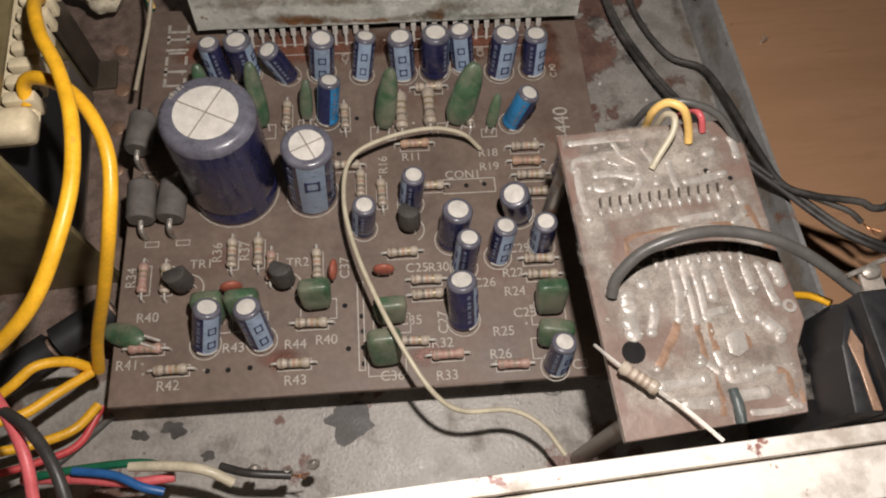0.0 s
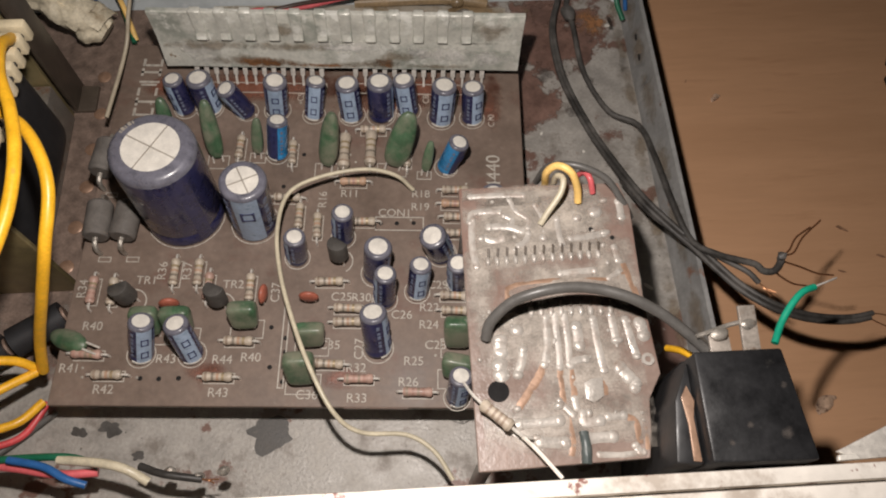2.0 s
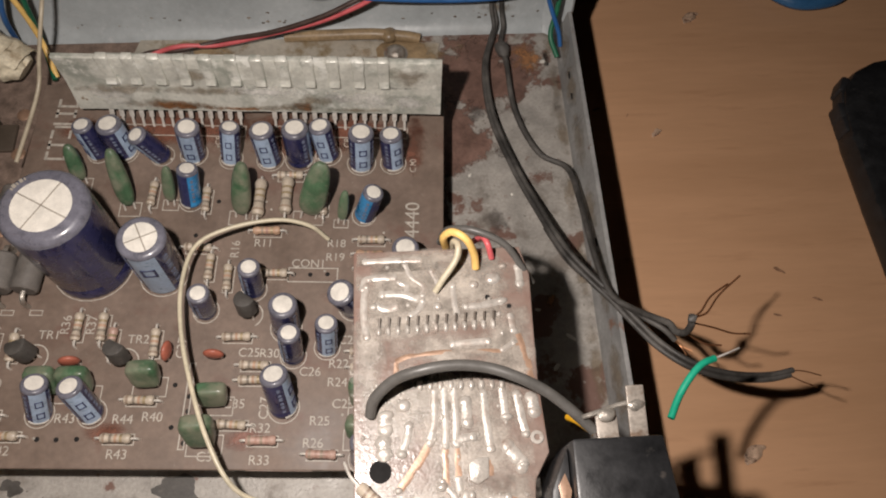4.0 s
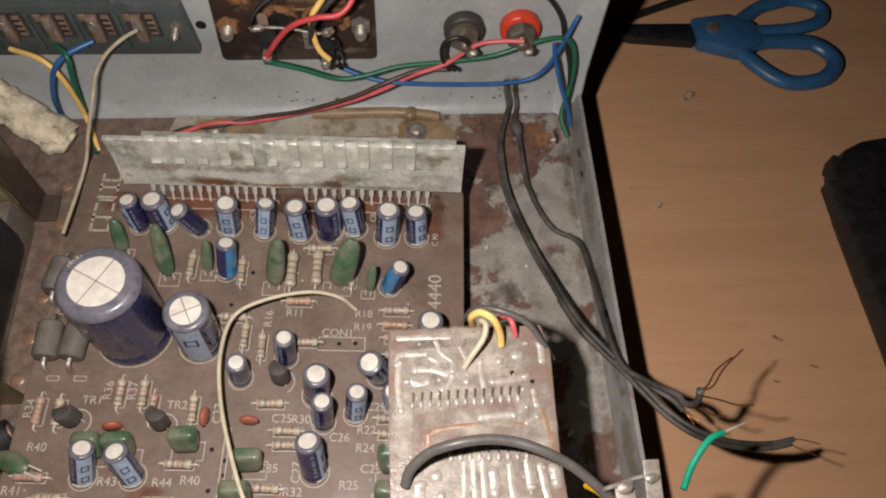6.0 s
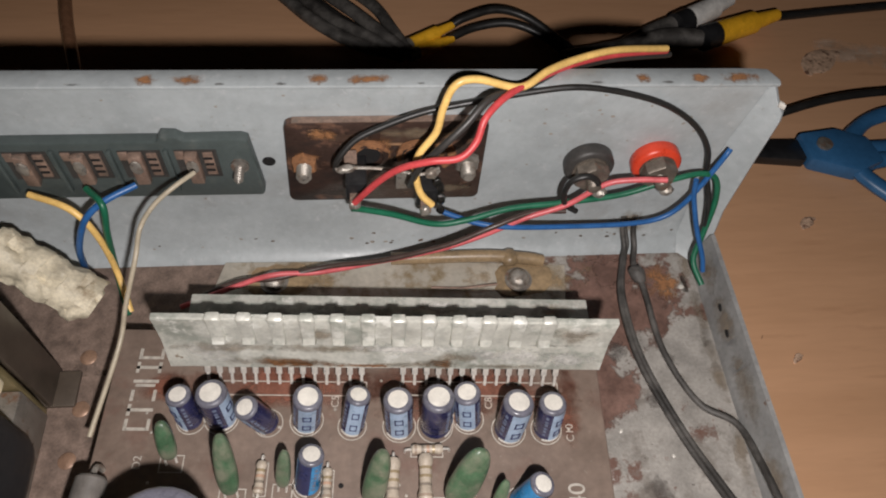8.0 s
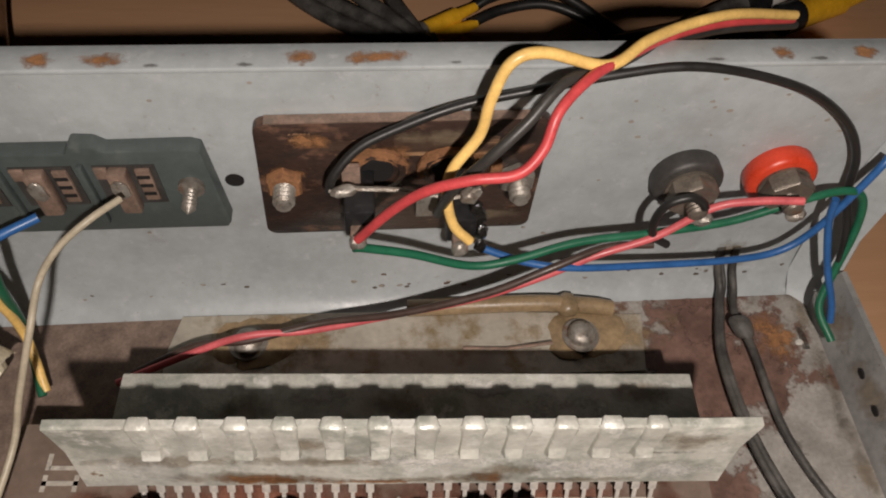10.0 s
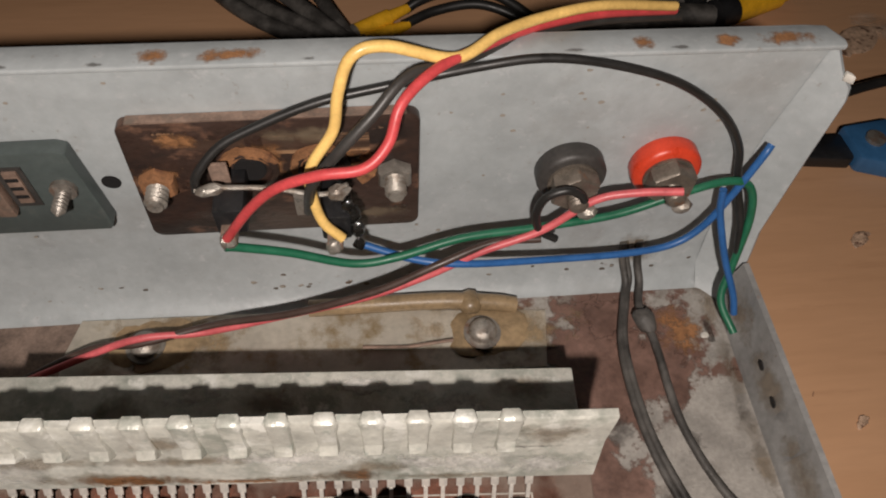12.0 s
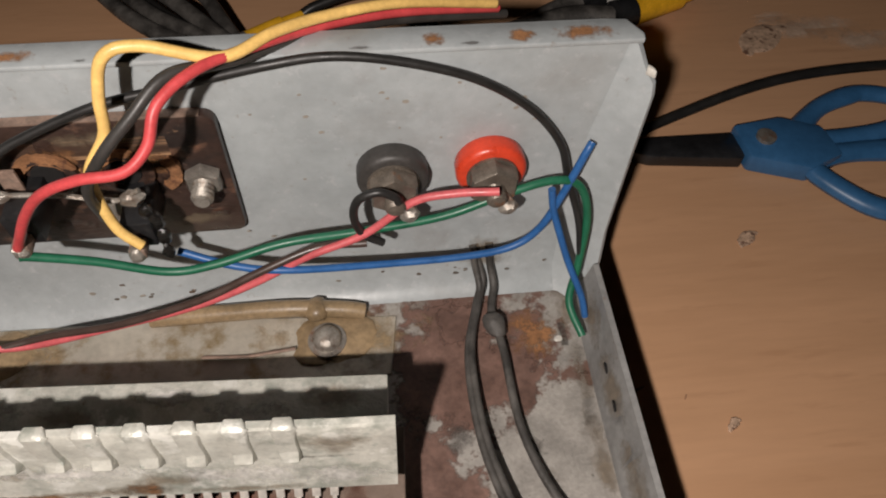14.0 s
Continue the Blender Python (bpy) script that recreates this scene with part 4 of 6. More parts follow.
KINDS = {"t": ("brown", "black", "orange", "gold"), "o": ("orange", "brown", "red", "gold"), "p": ("red", "red", "brown", "gold"), "r": ("brown", "red", "brown", "red")}
proto = {}
RES = [
    (14.2, 88.9, 0, "o"),
    (39.3, 85.4, 0, "t"),
    (38.9, 81.5, 0, "o"),
    (39.3, 77.9, 0, "t"),
    (39.5, 73.5, 0, "t"),
    (-39.6, 42.7, 0, "t"),
    (-15.6, 41.0, 0, "t"),
    (-11.6, 49.0, 0, "t"),
    (-44.6, 47.6, 0, "p"),
    (15.1, 39.0, 0, "r"),
    (27.9, 35.4, 0, "r"),
    (8.5, 62.4, 0, "t"),
    (12.8, 55.6, 0, "t"),
    (12.7, 52.3, 0, "t"),
    (37.3, 57.5, 0, "t"),
    (37.4, 53.8, 0, "t"),
    (8.5, 42.7, 0, "t"),
    (5.5, 77.0, 90, "t"),
    (1.1, 79.9, 90, "t"),
    (-45.6, 62.8, 90, "p"),
    (-41.0, 62.2, 90, "t"),
    (-27.3, 66.4, 90, "t"),
    (-21.8, 66.1, 90, "t"),
    (-19.3, 62.5, 90, "p"),
    (-9.7, 61.8, 90, "t"),
    (16.2, 77.7, 0, "t"),
    (-1.9, 85.1, 0, "t"),
    (-1.0, 98.0, 90, "t"),
    (-14.2, 100.2, 90, "t"),
    (19.4, 104.1, 0, "t"),
    (27.8, 96.0, 90, "t"),
]
for x, y, ang, kind in RES:
    m = mm(x, y, 0, 0, 0, ang + math.degrees(TILT) + random.uniform(-2.5, 2.5))
    if kind in proto:
        copy_thing(proto[kind], m)
    else:
        proto[kind] = resistor(kind, KINDS[kind])
        proto[kind].matrix_basis = m
    a = on_board(x, y)
    w, h = (3.4, 1.25) if ang == 0 else (1.25, 3.4)
    part("print_outline", frame_flat(a[0] - w, a[0] + w, a[1] - h, a[1] + h, 0.22, 0.03), M_SILK, board, smooth=False)
for x, y in [(12.1, 97.6), (18.7, 98.1)]:
    ob = resistor("t", ("brown", "black", "gold", "gold"), 4.8, 1.55)
    ob.matrix_basis = mm(x, y, 0, 0, 0, 90 + math.degrees(TILT))


def film_cap(x, y, w, h, t, yaw, boxy, lean=0.0):
    """A dipped film capacitor: a pillow on two short leads."""
    ob = thing("film_capacitor", "glossy dark green dipped film capacitor on two leads" if not boxy else "boxy dark green film capacitor on the board",
               "capacitor", "green film capacitors", at=mm(x, y, 0, -20 if boxy else -25, 0 if boxy else lean, yaw))
    bm = bmesh.new()
    bmesh.ops.create_uvsphere(bm, u_segments=18, v_segments=11, radius=1)
    e = 0.42 if boxy else 0.75
    for v in bm.verts:
        c = [math.copysign(abs(q) ** e, q) for q in v.co]
        wide = 1.0 + (0.10 if boxy else -0.16) * c[2]
        v.co = (c[0] * w / 2 * wide, c[1] * t / 2, c[2] * (h - 1.5) / 2 + (h - 1.5) / 2 + 1.3)
    part("dipped_body", bm, M_GREEN, ob)
    for s in (-1, 1):
        part("lead", rod((s * w * 0.28, 0, -0.6), (s * w * 0.28, 0, 2.0), 0.25, 6), M_TIN, ob)
    a = on_board(x, y)
    part("print_outline", frame_flat(a[0] - w / 2 - 0.6, a[0] + w / 2 + 0.6, a[1] - t / 2 - 0.6, a[1] + t / 2 + 0.3, 0.22, 0.03), M_SILK, board, smooth=False)


for x, y, w, h, t, yaw in [
    (-19.7, 96.9, 4.6, 15, 3.4, 8),
    (-9.9, 97.7, 3.2, 10, 2.4, -10),
    (7.4, 93.4, 5.2, 14.5, 3.4, -18),
    (23.8, 92.7, 7.0, 15.0, 3.4, -12),
    (31.9, 90.8, 2.8, 9, 1.6, -20),
    (-32.2, 104.5, 4, 10, 3, 10),
]:
    film_cap(x, y, w * 0.9, h * 1.18, t * 0.9, yaw, False, 14 if w > 6 else 3)
for x, y, w, h, t, yaw in [
    (-10.1, 52.3, 6.4, 8.6, 3.6, 0),
    (4.6, 47.3, 6.6, 7.6, 3.4, 0),
    (2.8, 38.9, 6.6, 10.5, 3.8, 0),
    (37.2, 45.4, 6.2, 10.2, 3.6, -4),
    (36.5, 38.3, 7, 8, 3.6, -14),
    (-31.2, 51.6, 6, 9.5, 3.2, 0),
    (-24.4, 51.3, 6.6, 9.5, 3.2, 0),
]:
    film_cap(x, y, w, h, t, yaw, True)
flat = thing("film_capacitor", "dark green film capacitor bent flat over the board edge", "capacitor", "green film capacitors", at=mm(-49.0, 51.0, 1.6, 0, 78, -24))
part("dipped_body", blob(0, 0, 0, 1.5, 2.4, 5.2, 0, 14), M_GREEN, flat)
part("lead", tube([(-0.3, 0.8, 4.8), (0.2, 0.8, 6.6), (0.6, 0.8, 8.0)], 0.25, 6, 4), M_TIN, flat)
part("lead", tube([(-0.3, -0.8, 4.8), (0.2, -0.8, 6.4), (0.6, -0.8, 8.0)], 0.25, 6, 4), M_TIN, flat)

for n, (x, y) in enumerate([(-27.2, 58.0), (-6.3, 59.3), (4.1, 58.1)]):
    ob = thing("ceramic_capacitor", "small salmon-red ceramic disc capacitor on edge", "capacitor", "ceramic capacitors", at=mm(x, y, 0, 0, 0, (5, 80, -5)[n]))
    part("disc", blob(0, 0, 3.3, 2.3, 0.95, 2.3, 0, 16), M_RED, ob)
    for s in (-1, 1):
        part("lead", rod((s * 1.2, 0, -0.6), (s * 1.2, 0, 1.8), 0.25, 6), M_TIN, ob)

for x, y, spin in [(-36.5, 60.1, 200), (-16.3, 58.2, 160), (10.9, 68.0, 150)]:
    ob = thing("transistor", "dusty black half-round transistor on three legs", "transistor", "transistors on the board", at=mm(x, y, 0, 12, 8, spin))
    poly = [(2.4 * math.cos(radians(a)), 2.4 * math.sin(radians(a))) for a in range(-35, 216, 18)]
    part("case", prism(poly, 2.2, 7.0, 0.25), M_TO92, ob)
    for s in (-1.27, 0, 1.27):
        part("leg", rod((s, 0.4, -0.8), (s, 0.4, 2.4), 0.24, 6), M_TIN, ob)
    a = on_board(x, y)
    part("print_circle", moved(ring_flat(2.8, 3.1, 0.03, 20, a0=-60, a1=150), Matrix.Translation((*a, 0))), M_SILK, board, smooth=False)

for x, y in [(-46.2, 96.9), (-45.5, 79.5), (-39.0, 79.2)]:
    ob = thing("rectifier_diode", "dusty grey rectifier diode lying on the board", "diode", "rectifier diodes", at=mm(x, y, 0, 0, 0, 86 + random.uniform(-5, 5)))
    turn = Matrix.Translation((0, 0, 4.0)) @ Matrix.Rotation(radians(90), 4, "Y")
    part("diode_body", moved(lathe([(0, -4.5), (2.6, -4.5), (3.0, -4.0), (3.0, 4.0), (2.6, 4.5), (0, 4.5)], 20), turn), M_DIODE, ob)
    part("band", moved(lathe([(3.04, -3.6), (3.04, -2.7)], 20), turn), M_DIODE, ob, "faint cathode band")
    for s in (-1, 1):
        part("lead", tube([(s * 4.6, 0, 4.0), (s * 6.2, 0, 3.8), (s * 7.0, 0, 2.4), (s * 7.0, 0, -0.5)], 0.6, 7, 4), M_SOLDER, ob)
    a = on_board(x, y - 8.5)
    part("print_outline", frame_flat(a[0] - 0.4, a[0] + 2.6, a[1] - 0.6, a[1] + 0.8, 0.22, 0.03), M_SILK, board, smooth=False)


# ---- small board, solder side up ----
TUN = mm(0, 0, 33)
small = thing("tuner_board", "small copper-side-up board covered with solder and flux", "circuit board", at=TUN)
part("substrate", prism([(37.4, 13.8), (66.6, 14.6), (67.6, 19.0), (68.2, 24.5), (71.0, 29.0), (70.4, 42.0), (70.6, 50.0), (71.0, 62.0), (69.6, 68.0), (37.6, 68.0), (37.4, 40.0)], -1.6, 0, 0.2), M_TUNER, small, "brown fluxed copper laminate", smooth=False)


def joint(x, y, a=0.8, b=0.8, turn=0.0, c=0.55):
    part("solder_joint", blob(x, y, 0.05, a, b, c, turn, 10), M_TSOLD, small)


def track(points, w, material=None, name="solder_track"):
    """A low rounded run of solder or a bare copper track."""
    bm = tube([(x, y, 0.0) for x, y in points], w * (1.3 if material is None else 1.0), 8, 4)
    if material is None:          # solder draws itself into rounded, slightly swollen ends
        for x, y in (points[0], points[-1]):
            blob(x, y, 0.0, w * 1.55, w * 1.55, w * 1.5, 0, 10, bm=bm)
    bmesh.ops.scale(bm, vec=(1, 1, 0.38 if material is None else 0.10), verts=bm.verts)
    roughen(bm, 0.10, 1.1)
    part(name, bm, material or M_TSOLD, small)


for k in range(13):          # row of soldered pins with clipped tips
    x = 42.1 + 1.76 * k
    joint(x, 52.0 + 0.05 * k, 0.52, 1.05, 3, 0.5)
    part("pin_tip", rod((x + 0.15, 52.6 + 0.05 * k, 0.3), (x + 0.25, 54.3 + 0.05 * k, 0.9), 0.2, 6), M_DARKPL, small, "dark clipped pin")
for k in range(9):
    x = 49.2 + 1.83 * k
    joint(x, 41.6 - 0.05 * k, 0.6, 1.15, -3, 0.5)
    part("pin_tip", rod((x, 42.3 - 0.05 * k, 0.3), (x + 0.1, 43.5 - 0.05 * k, 0.8), 0.2, 6), M_DARKPL, small, "dark clipped pin")
for w, pts in ((0.45, [(39.8, 66.0), (45, 66.1), (50.2, 66.0)]), (0.5, [(39.4, 60.5), (39.8, 62.2), (42, 62.6), (45.2, 62.6)]), (0.55, [(39.8, 61.0), (39.4, 55.5), (39.9, 51.0)]),
               (0.4, [(47.4, 65.0), (48.4, 62.6), (50.6, 60.8), (50.5, 58.8)]), (0.6, [(43.0, 59.2), (46.2, 59.2), (49.2, 58.2)]), (0.4, [(46.0, 61.6), (47.6, 60.8), (47.2, 59.4)]),
               (0.45, [(48.2, 55.0), (49.6, 55.8), (50.4, 57.6)]), (0.5, [(42.0, 57.0), (43.6, 56.2), (45.2, 56.6)]), (0.5, [(55.6, 49.0), (59.0, 49.2), (62.0, 49.3)]), (0.55, [(58.6, 56.2), (62.0, 56.4), (65.0, 56.9)]),
               (0.45, [(56.2, 60.4), (56.3, 57.8), (56.6, 55.0)]), (0.6, [(69.0, 63.6), (69.0, 60.4)]), (0.5, [(66.6, 53.8), (66.9, 51.2)]), (0.4, [(64.6, 47.6), (66.6, 48.8)]), (0.4, [(52.4, 63.6), (53.6, 60.6)]),
               (0.55, [(51.8, 40.5), (51.4, 35.0), (50.6, 31.6)]), (0.48, [(53.4, 40.8), (53.4, 35.4), (53.2, 31.0)]), (0.48, [(55.2, 41.0), (55.2, 35.6), (55.0, 31.4)]), (0.55, [(55.2, 31.2), (56.0, 32.0), (58.0, 32.2)]),
               (0.75, [(57.2, 38.4), (57.2, 34.8)]), (0.55, [(60.4, 39.6), (60.6, 34.4), (61.0, 30.2)]), (0.55, [(63.8, 40.4), (64.0, 35.4)]), (0.55, [(66.3, 39.2), (66.9, 34.6), (67.3, 32.4)]), (0.85, [(68.9, 38.4), (69.2, 36.2)]),
               (0.85, [(63.9, 30.4), (65.2, 28.6)]), (0.7, [(65.2, 28.6), (66.4, 27.6), (66.0, 26.6)]), (0.9, [(42.8, 36.0), (42.9, 34.2)]), (1.0, [(42.5, 32.0), (42.6, 30.2)]), (0.6, [(47.0, 34.6), (46.6, 32.4), (45.6, 30.2)]),
               (0.7, [(45.0, 21.3), (48.8, 21.4), (52.0, 21.6)]), (0.7, [(56.2, 22.4), (56.4, 21.0), (59.0, 21.2)]), (0.55, [(60.6, 21.8), (63.2, 21.9)]), (0.75, [(48.2, 18.2), (52.4, 17.9)]), (0.75, [(56.6, 18.4), (60.8, 18.5)]),
               (0.45, [(43.4, 21.6), (43.8, 20.2), (44.6, 19.4)]), (0.4, [(52.4, 25.0), (54.4, 22.4)]), (0.45, [(55.0, 25.2), (55.2, 23.6)]), (0.4, [(58.0, 15.6), (62.0, 15.4), (65.6, 15.6)]), (0.5, [(64.4, 16.8), (65.0, 15.6)])):
    track(pts, w)
for w, pts in ((0.75, [(50.4, 31.2), (47.6, 27.2), (45.2, 24.2)]), (0.6, [(53.2, 31.4), (53.0, 27.0), (53.4, 22.5), (53.8, 18.0), (53.2, 15.6)]), (0.6, [(55.0, 31.4), (55.2, 27.0), (55.0, 24.4)]), (0.7, [(60.4, 28.2), (60.6, 25.6)]),
               (0.65, [(62.8, 22.0), (65.0, 20.8), (65.3, 17.0)]), (0.45, [(45.0, 46.2), (48.0, 47.2), (54.0, 47.6), (64.0, 47.4), (67.6, 48.6)]), (0.7, [(67.6, 50.4), (68.8, 45.6), (69.2, 42.0)]), (0.5, [(45.2, 46.0), (45.0, 43.4)]), (0.4, [(66.8, 19.8), (66.4, 16.0)])):
    track(pts, w, M_COPPER, "copper_track")
part("solder_pad", roughen(prism([(56.9, 25.0), (56.9, 27.8), (58.4, 28.6), (60.4, 28.8), (60.3, 25.4), (58.4, 24.2)], 0, 0.42, 0.18), 0.12, 1.2), M_TSOLD, small, "broad flat pad of solder")
part("eyelet", moved(ring_flat(0.55, 1.15, 0.0, 18, 0.35), Matrix.Translation((69.1, 31.6, 0))), M_TSOLD, small, "soldered eyelet")
part("varnish_drip", roughen(tube([(55.8, 19.4, 0.1), (55.8, 17.0, 0.5), (55.6, 14.2, 0.3)], 0.85, 10, 5), 0.15, 1), M_STRIP, small, "greenish drip")
for x, y, a, b, t in ((46.2, 38.2, 1.3, 1.2, 0), (63.9, 61.6, 1.5, 1.3, 10), (53.2, 56.4, 0.9, 0.9, 0), (65.2, 57.0, 1.2, 0.7, 10), (60.2, 60.4, 1.0, 0.9, 0), (52.2, 24.2, 1.1, 0.8, 20), (43.0, 36.6, 1.5, 1.0, 10),
                      (40.4, 37.4, 0.9, 0.9, 0), (57.2, 22.6, 0.7, 0.9, 0), (44.9, 24.0, 0.7, 0.6, 0), (47.6, 18.9, 0.9, 0.6, 0), (64.2, 35.4, 1.2, 0.7, 0), (67.3, 32.2, 0.8, 0.6, 0), (66.4, 27.2, 1.0, 0.6, 0), (45.6, 29.9, 1.0, 0.8, 0),
                      (59.8, 52.9, 0.5, 0.9, 0), (44.0, 64.6, 0.5, 0.4, 0), (41.2, 56.8, 0.9, 0.8, 0), (62.9, 57.4, 0.4, 0.4, 0), (66.0, 64.0, 0.8, 0.6, 0)):
    joint(x, y, a, b, t, 0.5)
for k in range(34):
    x, y = random.uniform(39, 67.5), random.uniform(16, 66)
    if not 43.5 < y < 50.5 and not (23 < y < 29 and x < 50):
        joint(x, y, random.uniform(0.25, 0.5), random.uniform(0.25, 0.5), random.uniform(0, 180), random.uniform(0.15, 0.35))
for x, y, w, h in ((53.8, 60, 13.6, 6.4), (46, 57, 6.8, 8.6), (54.5, 39, 12.6, 6), (46, 62, 7, 4), (60, 61, 8, 5), (45, 35, 7, 5), (58, 29, 9, 6), (48, 21, 8, 5), (62, 21, 6, 4), (53, 40, 12, 3), (54, 54.5, 14, 2.6), (66, 48, 4, 8), (40, 48, 3, 7), (56, 48, 9, 3), (52, 66, 12, 2)):
    stain((x, y, 0.03 + 0.01 * random.random()), (w * 1.15, 0, 0), (0, h * 1.15, 0), M_STAMBER, small)
for x, y, r in ((41.9, 27.2, 1.9), (60.6, 60.6, 0.5), (66.5, 55.9, 0.45), (62.6, 57.8, 0.5)):
    part("drilled_hole", moved(lathe([(r, 0), (r, 0.06), (0, 0.06)], 18), Matrix.Translation((x, y, 0.02))), M_HOLE, small, "dark drilled hole")
for x, y in ((40, 17), (65, 20), (40, 65), (68, 65)):
    part("support_post", rod((x, y, -45.5), (x, y, -1.6), 1.6, 10), M_STEEL, small, "thin steel post")
loose = thing("resistor", "loose tan resistor soldered across the small board corner", "resistor", "resistors on the board", at=mm(40.9, 22.6, 34.0, 0, 0, -42))
turn = Matrix.Translation((0, 0, 1.6)) @ Matrix.Rotation(radians(90), 4, "Y")
part("resistor_body", moved(lathe([(0, -3.2), (0.9, -3.2), (1.2, -2.6), (0.95, -1.6), (0.95, 1.6), (1.2, 2.6), (0.9, 3.2), (0, 3.2)], 14), turn), M_RTAN, loose)
for p in (-1.6, -0.4, 0.6, 1.6):
    part("band", moved(lathe([(1.0, p - 0.25), (1.0, p + 0.25)], 14), turn), M_BANDS["brown"], loose)
part("lead", tube([(-3.1, 0, 1.6), (-5.5, 0.3, 1.4), (-8.0, 1.4, -0.5)], 0.28, 6, 5), M_TIN, loose)
part("lead", tube([(3.1, 0, 1.6), (5.5, 0, 1.4), (7.0, 1.0, 0.4)], 0.3, 6, 5), M_TIN, loose)
part("lead", tube([(5.5, 0, 1.2), (9.0, -0.5, 2.0), (14.5, -1.6, 2.6)], 0.36, 6, 5), M_WHITEP, loose, "ivory sleeved lead")

# ---- black box with solder tabs ----
relay = thing("power_switch_box", "scuffed black plastic switch box with solder tabs", "switch")
shell = prism([(72.0, 11.6), (88.6, 11.2), (87.0, 29.0), (72.4, 29.0)], 10.0, 46.0, 0.5)
part("case", shell, M_BLACK, relay)
part("side_plate", prism([(67.4, 12.2), (71.8, 11.8), (72.2, 28.4), (69.0, 22.0)], 8, 43.0, 0.5), M_BLACK, relay, "dark side housing")
part("scrape", roughen(prism([(70.0, 12.4), (71.3, 12.2), (71.4, 19.0), (72.0, 21.6), (71.2, 24.2), (70.0, 22.4), (70.4, 18.0)], 42.9, 43.25, 0.1), 0.2, 1.6), M_COPPER, relay, "bare orange-brown scrape")
for x, y, r in ((79.0, 17.0, 0.8), (85.6, 22.8, 0.9), (75.5, 14.5, 0.7), (84.6, 15.4, 1.4)):
    stain((x, y, 46.02), (r, 0, 0), (0, r, 0), M_STDARK, relay, "dull scuff")
for x0, x1, y1, z, lift in ((78.2, 81.8, 34.2, 38.6, 0.6), (83.4, 86.4, 38.2, 39.4, 2.6)):
    tab = part("solder_tab", moved(box(x0, x1, 28.6, y1, z, z + 0.7, 0.15), Matrix.Translation((0, 28.6, z)) @ Matrix.Rotation(radians(lift * 4), 4, "X") @ Matrix.Translation((0, -28.6, -z))), M_TABS, relay, "tarnished solder tab")
    part("solder", roughen(blob((x0 + x1) / 2, min(y1, 35.4) - 0.6, z + 1.4, 1.7, 1.3, 0.8, 15, 12), 0.25, 1.0), M_SOLDER, tab, "bright solder lump")
part("tab_bridge", tube([(76.0, 33.4, 39.6), (79.0, 34.2, 40.0), (82.0, 35.0, 40.4), (85.0, 35.4, 41.0)], 0.42, 8), M_SOLDER, relay, "lumpy solder bridge")
part("tab_carrier", box(74, 87, 28.6, 30.2, 22, 36, 0.2), M_BLACK, relay, "black tab carrier")

# ---- mains transformer ----
trafo = thing("transformer", "transformer in an olive plated bracket with black coil", "transformer")
part("top_plate", box(-118, -53.0, 69.0, 122.0, 45.0, 46.4, 0.4), M_BRASS, trafo, "olive plated top plate")
part("front_leg", box(-118, -54.6, 68.6, 70.0, -12.7, 45.0, 0.4), M_BRASS, trafo, "olive plated front leg")
# side and foot tabs get a darker colour for the shade on the bracket
part("side_tab", box(-64.4, -63.2, 122.5, 132, -12.7, 44, 0.3), M_DARKPL, trafo, "bent side tab of the bracket, its shade painted in dark brown")
part("rear_leg", box(-118, -64.5, 121.0, 122.4, -12.7, 45.0, 0.4), M_BRASS, trafo, "olive plated rear leg")
part("rear_tab", box(-70, -58.5, 122.4, 131, -12.7, -11.5, 0.3), M_DARKPL, trafo, "bolted foot tab of the bracket, its shade painted in dark")
part("coil", box(-112, -60.5, 75.0, 114.0, -8.0, 35.5, 6.0, seg=4), M_TAPE, trafo, "black taped coil")
part("core", box(-116, -64, 70.2, 120.8, -12.6, 2.0, 0.5), M_STEEL, trafo, "laminated steel core")
bobbin = part("bobbin_flange", box(-112, -51.0, 74.0, 110.0, 35.6, 38.4, 1.4), M_CREAM, trafo, "cream nylon bobbin flange")
part("end_block", box(-62, -50.8, 73.8, 79.8, 36.0, 40.9, 1.7, seg=3), M_CREAM, bobbin, "rounded cream end block")
for k in range(1, 9):
    y = 76.6 + 3.6 * k
    part("terminal_post", box(-56.0 + 0.12 * k, -50.6 + 0.12 * k, y, y + 2.3, 36.0, 40.6, 0.5), M_CREAM, bobbin, "cream terminal block")
    part("terminal_gap", box(-55.4, -50.6, y + 2.45, y + 3.5, 37.6, 38.6, 0.1), M_TAPE, bobbin, "dark winding wire slot")

# ---- wires about the transformer and front ----
wire("yellow_wire", [(-51.6, 103.0, 40.0), (-49.3, 95.7, 46.0), (-46.2, 86.6, 49.0), (-42.3, 78.3, 50.0), (-39.7, 68.9, 50.0), (-39.4, 58.7, 49.0), (-41.8, 49.5, 47.0), (-46.4, 42.5, 43.0), (-53.5, 38.5, 38.0), (-59.7, 38.2, 34.0)], 1.15, W_YEL, "thick bright yellow wire from the transformer", "wire", "yellow wires")
wire("yellow_wire", [(-52.3, 80.8, 39.0), (-51.6, 82.5, 42.0), (-48.5, 82.0, 44.0), (-42.9, 78.2, 45.0), (-38.6, 72.1, 45.0), (-36.6, 65.1, 43.0), (-38.1, 56.5, 38.0), (-43.3, 50.6, 26.0), (-49.7, 47.5, 12.0), (-53.6, 44.5, 1.0)], 1.15, W_YEL, "thick bright yellow wire down to the board", "wire", "yellow wires")
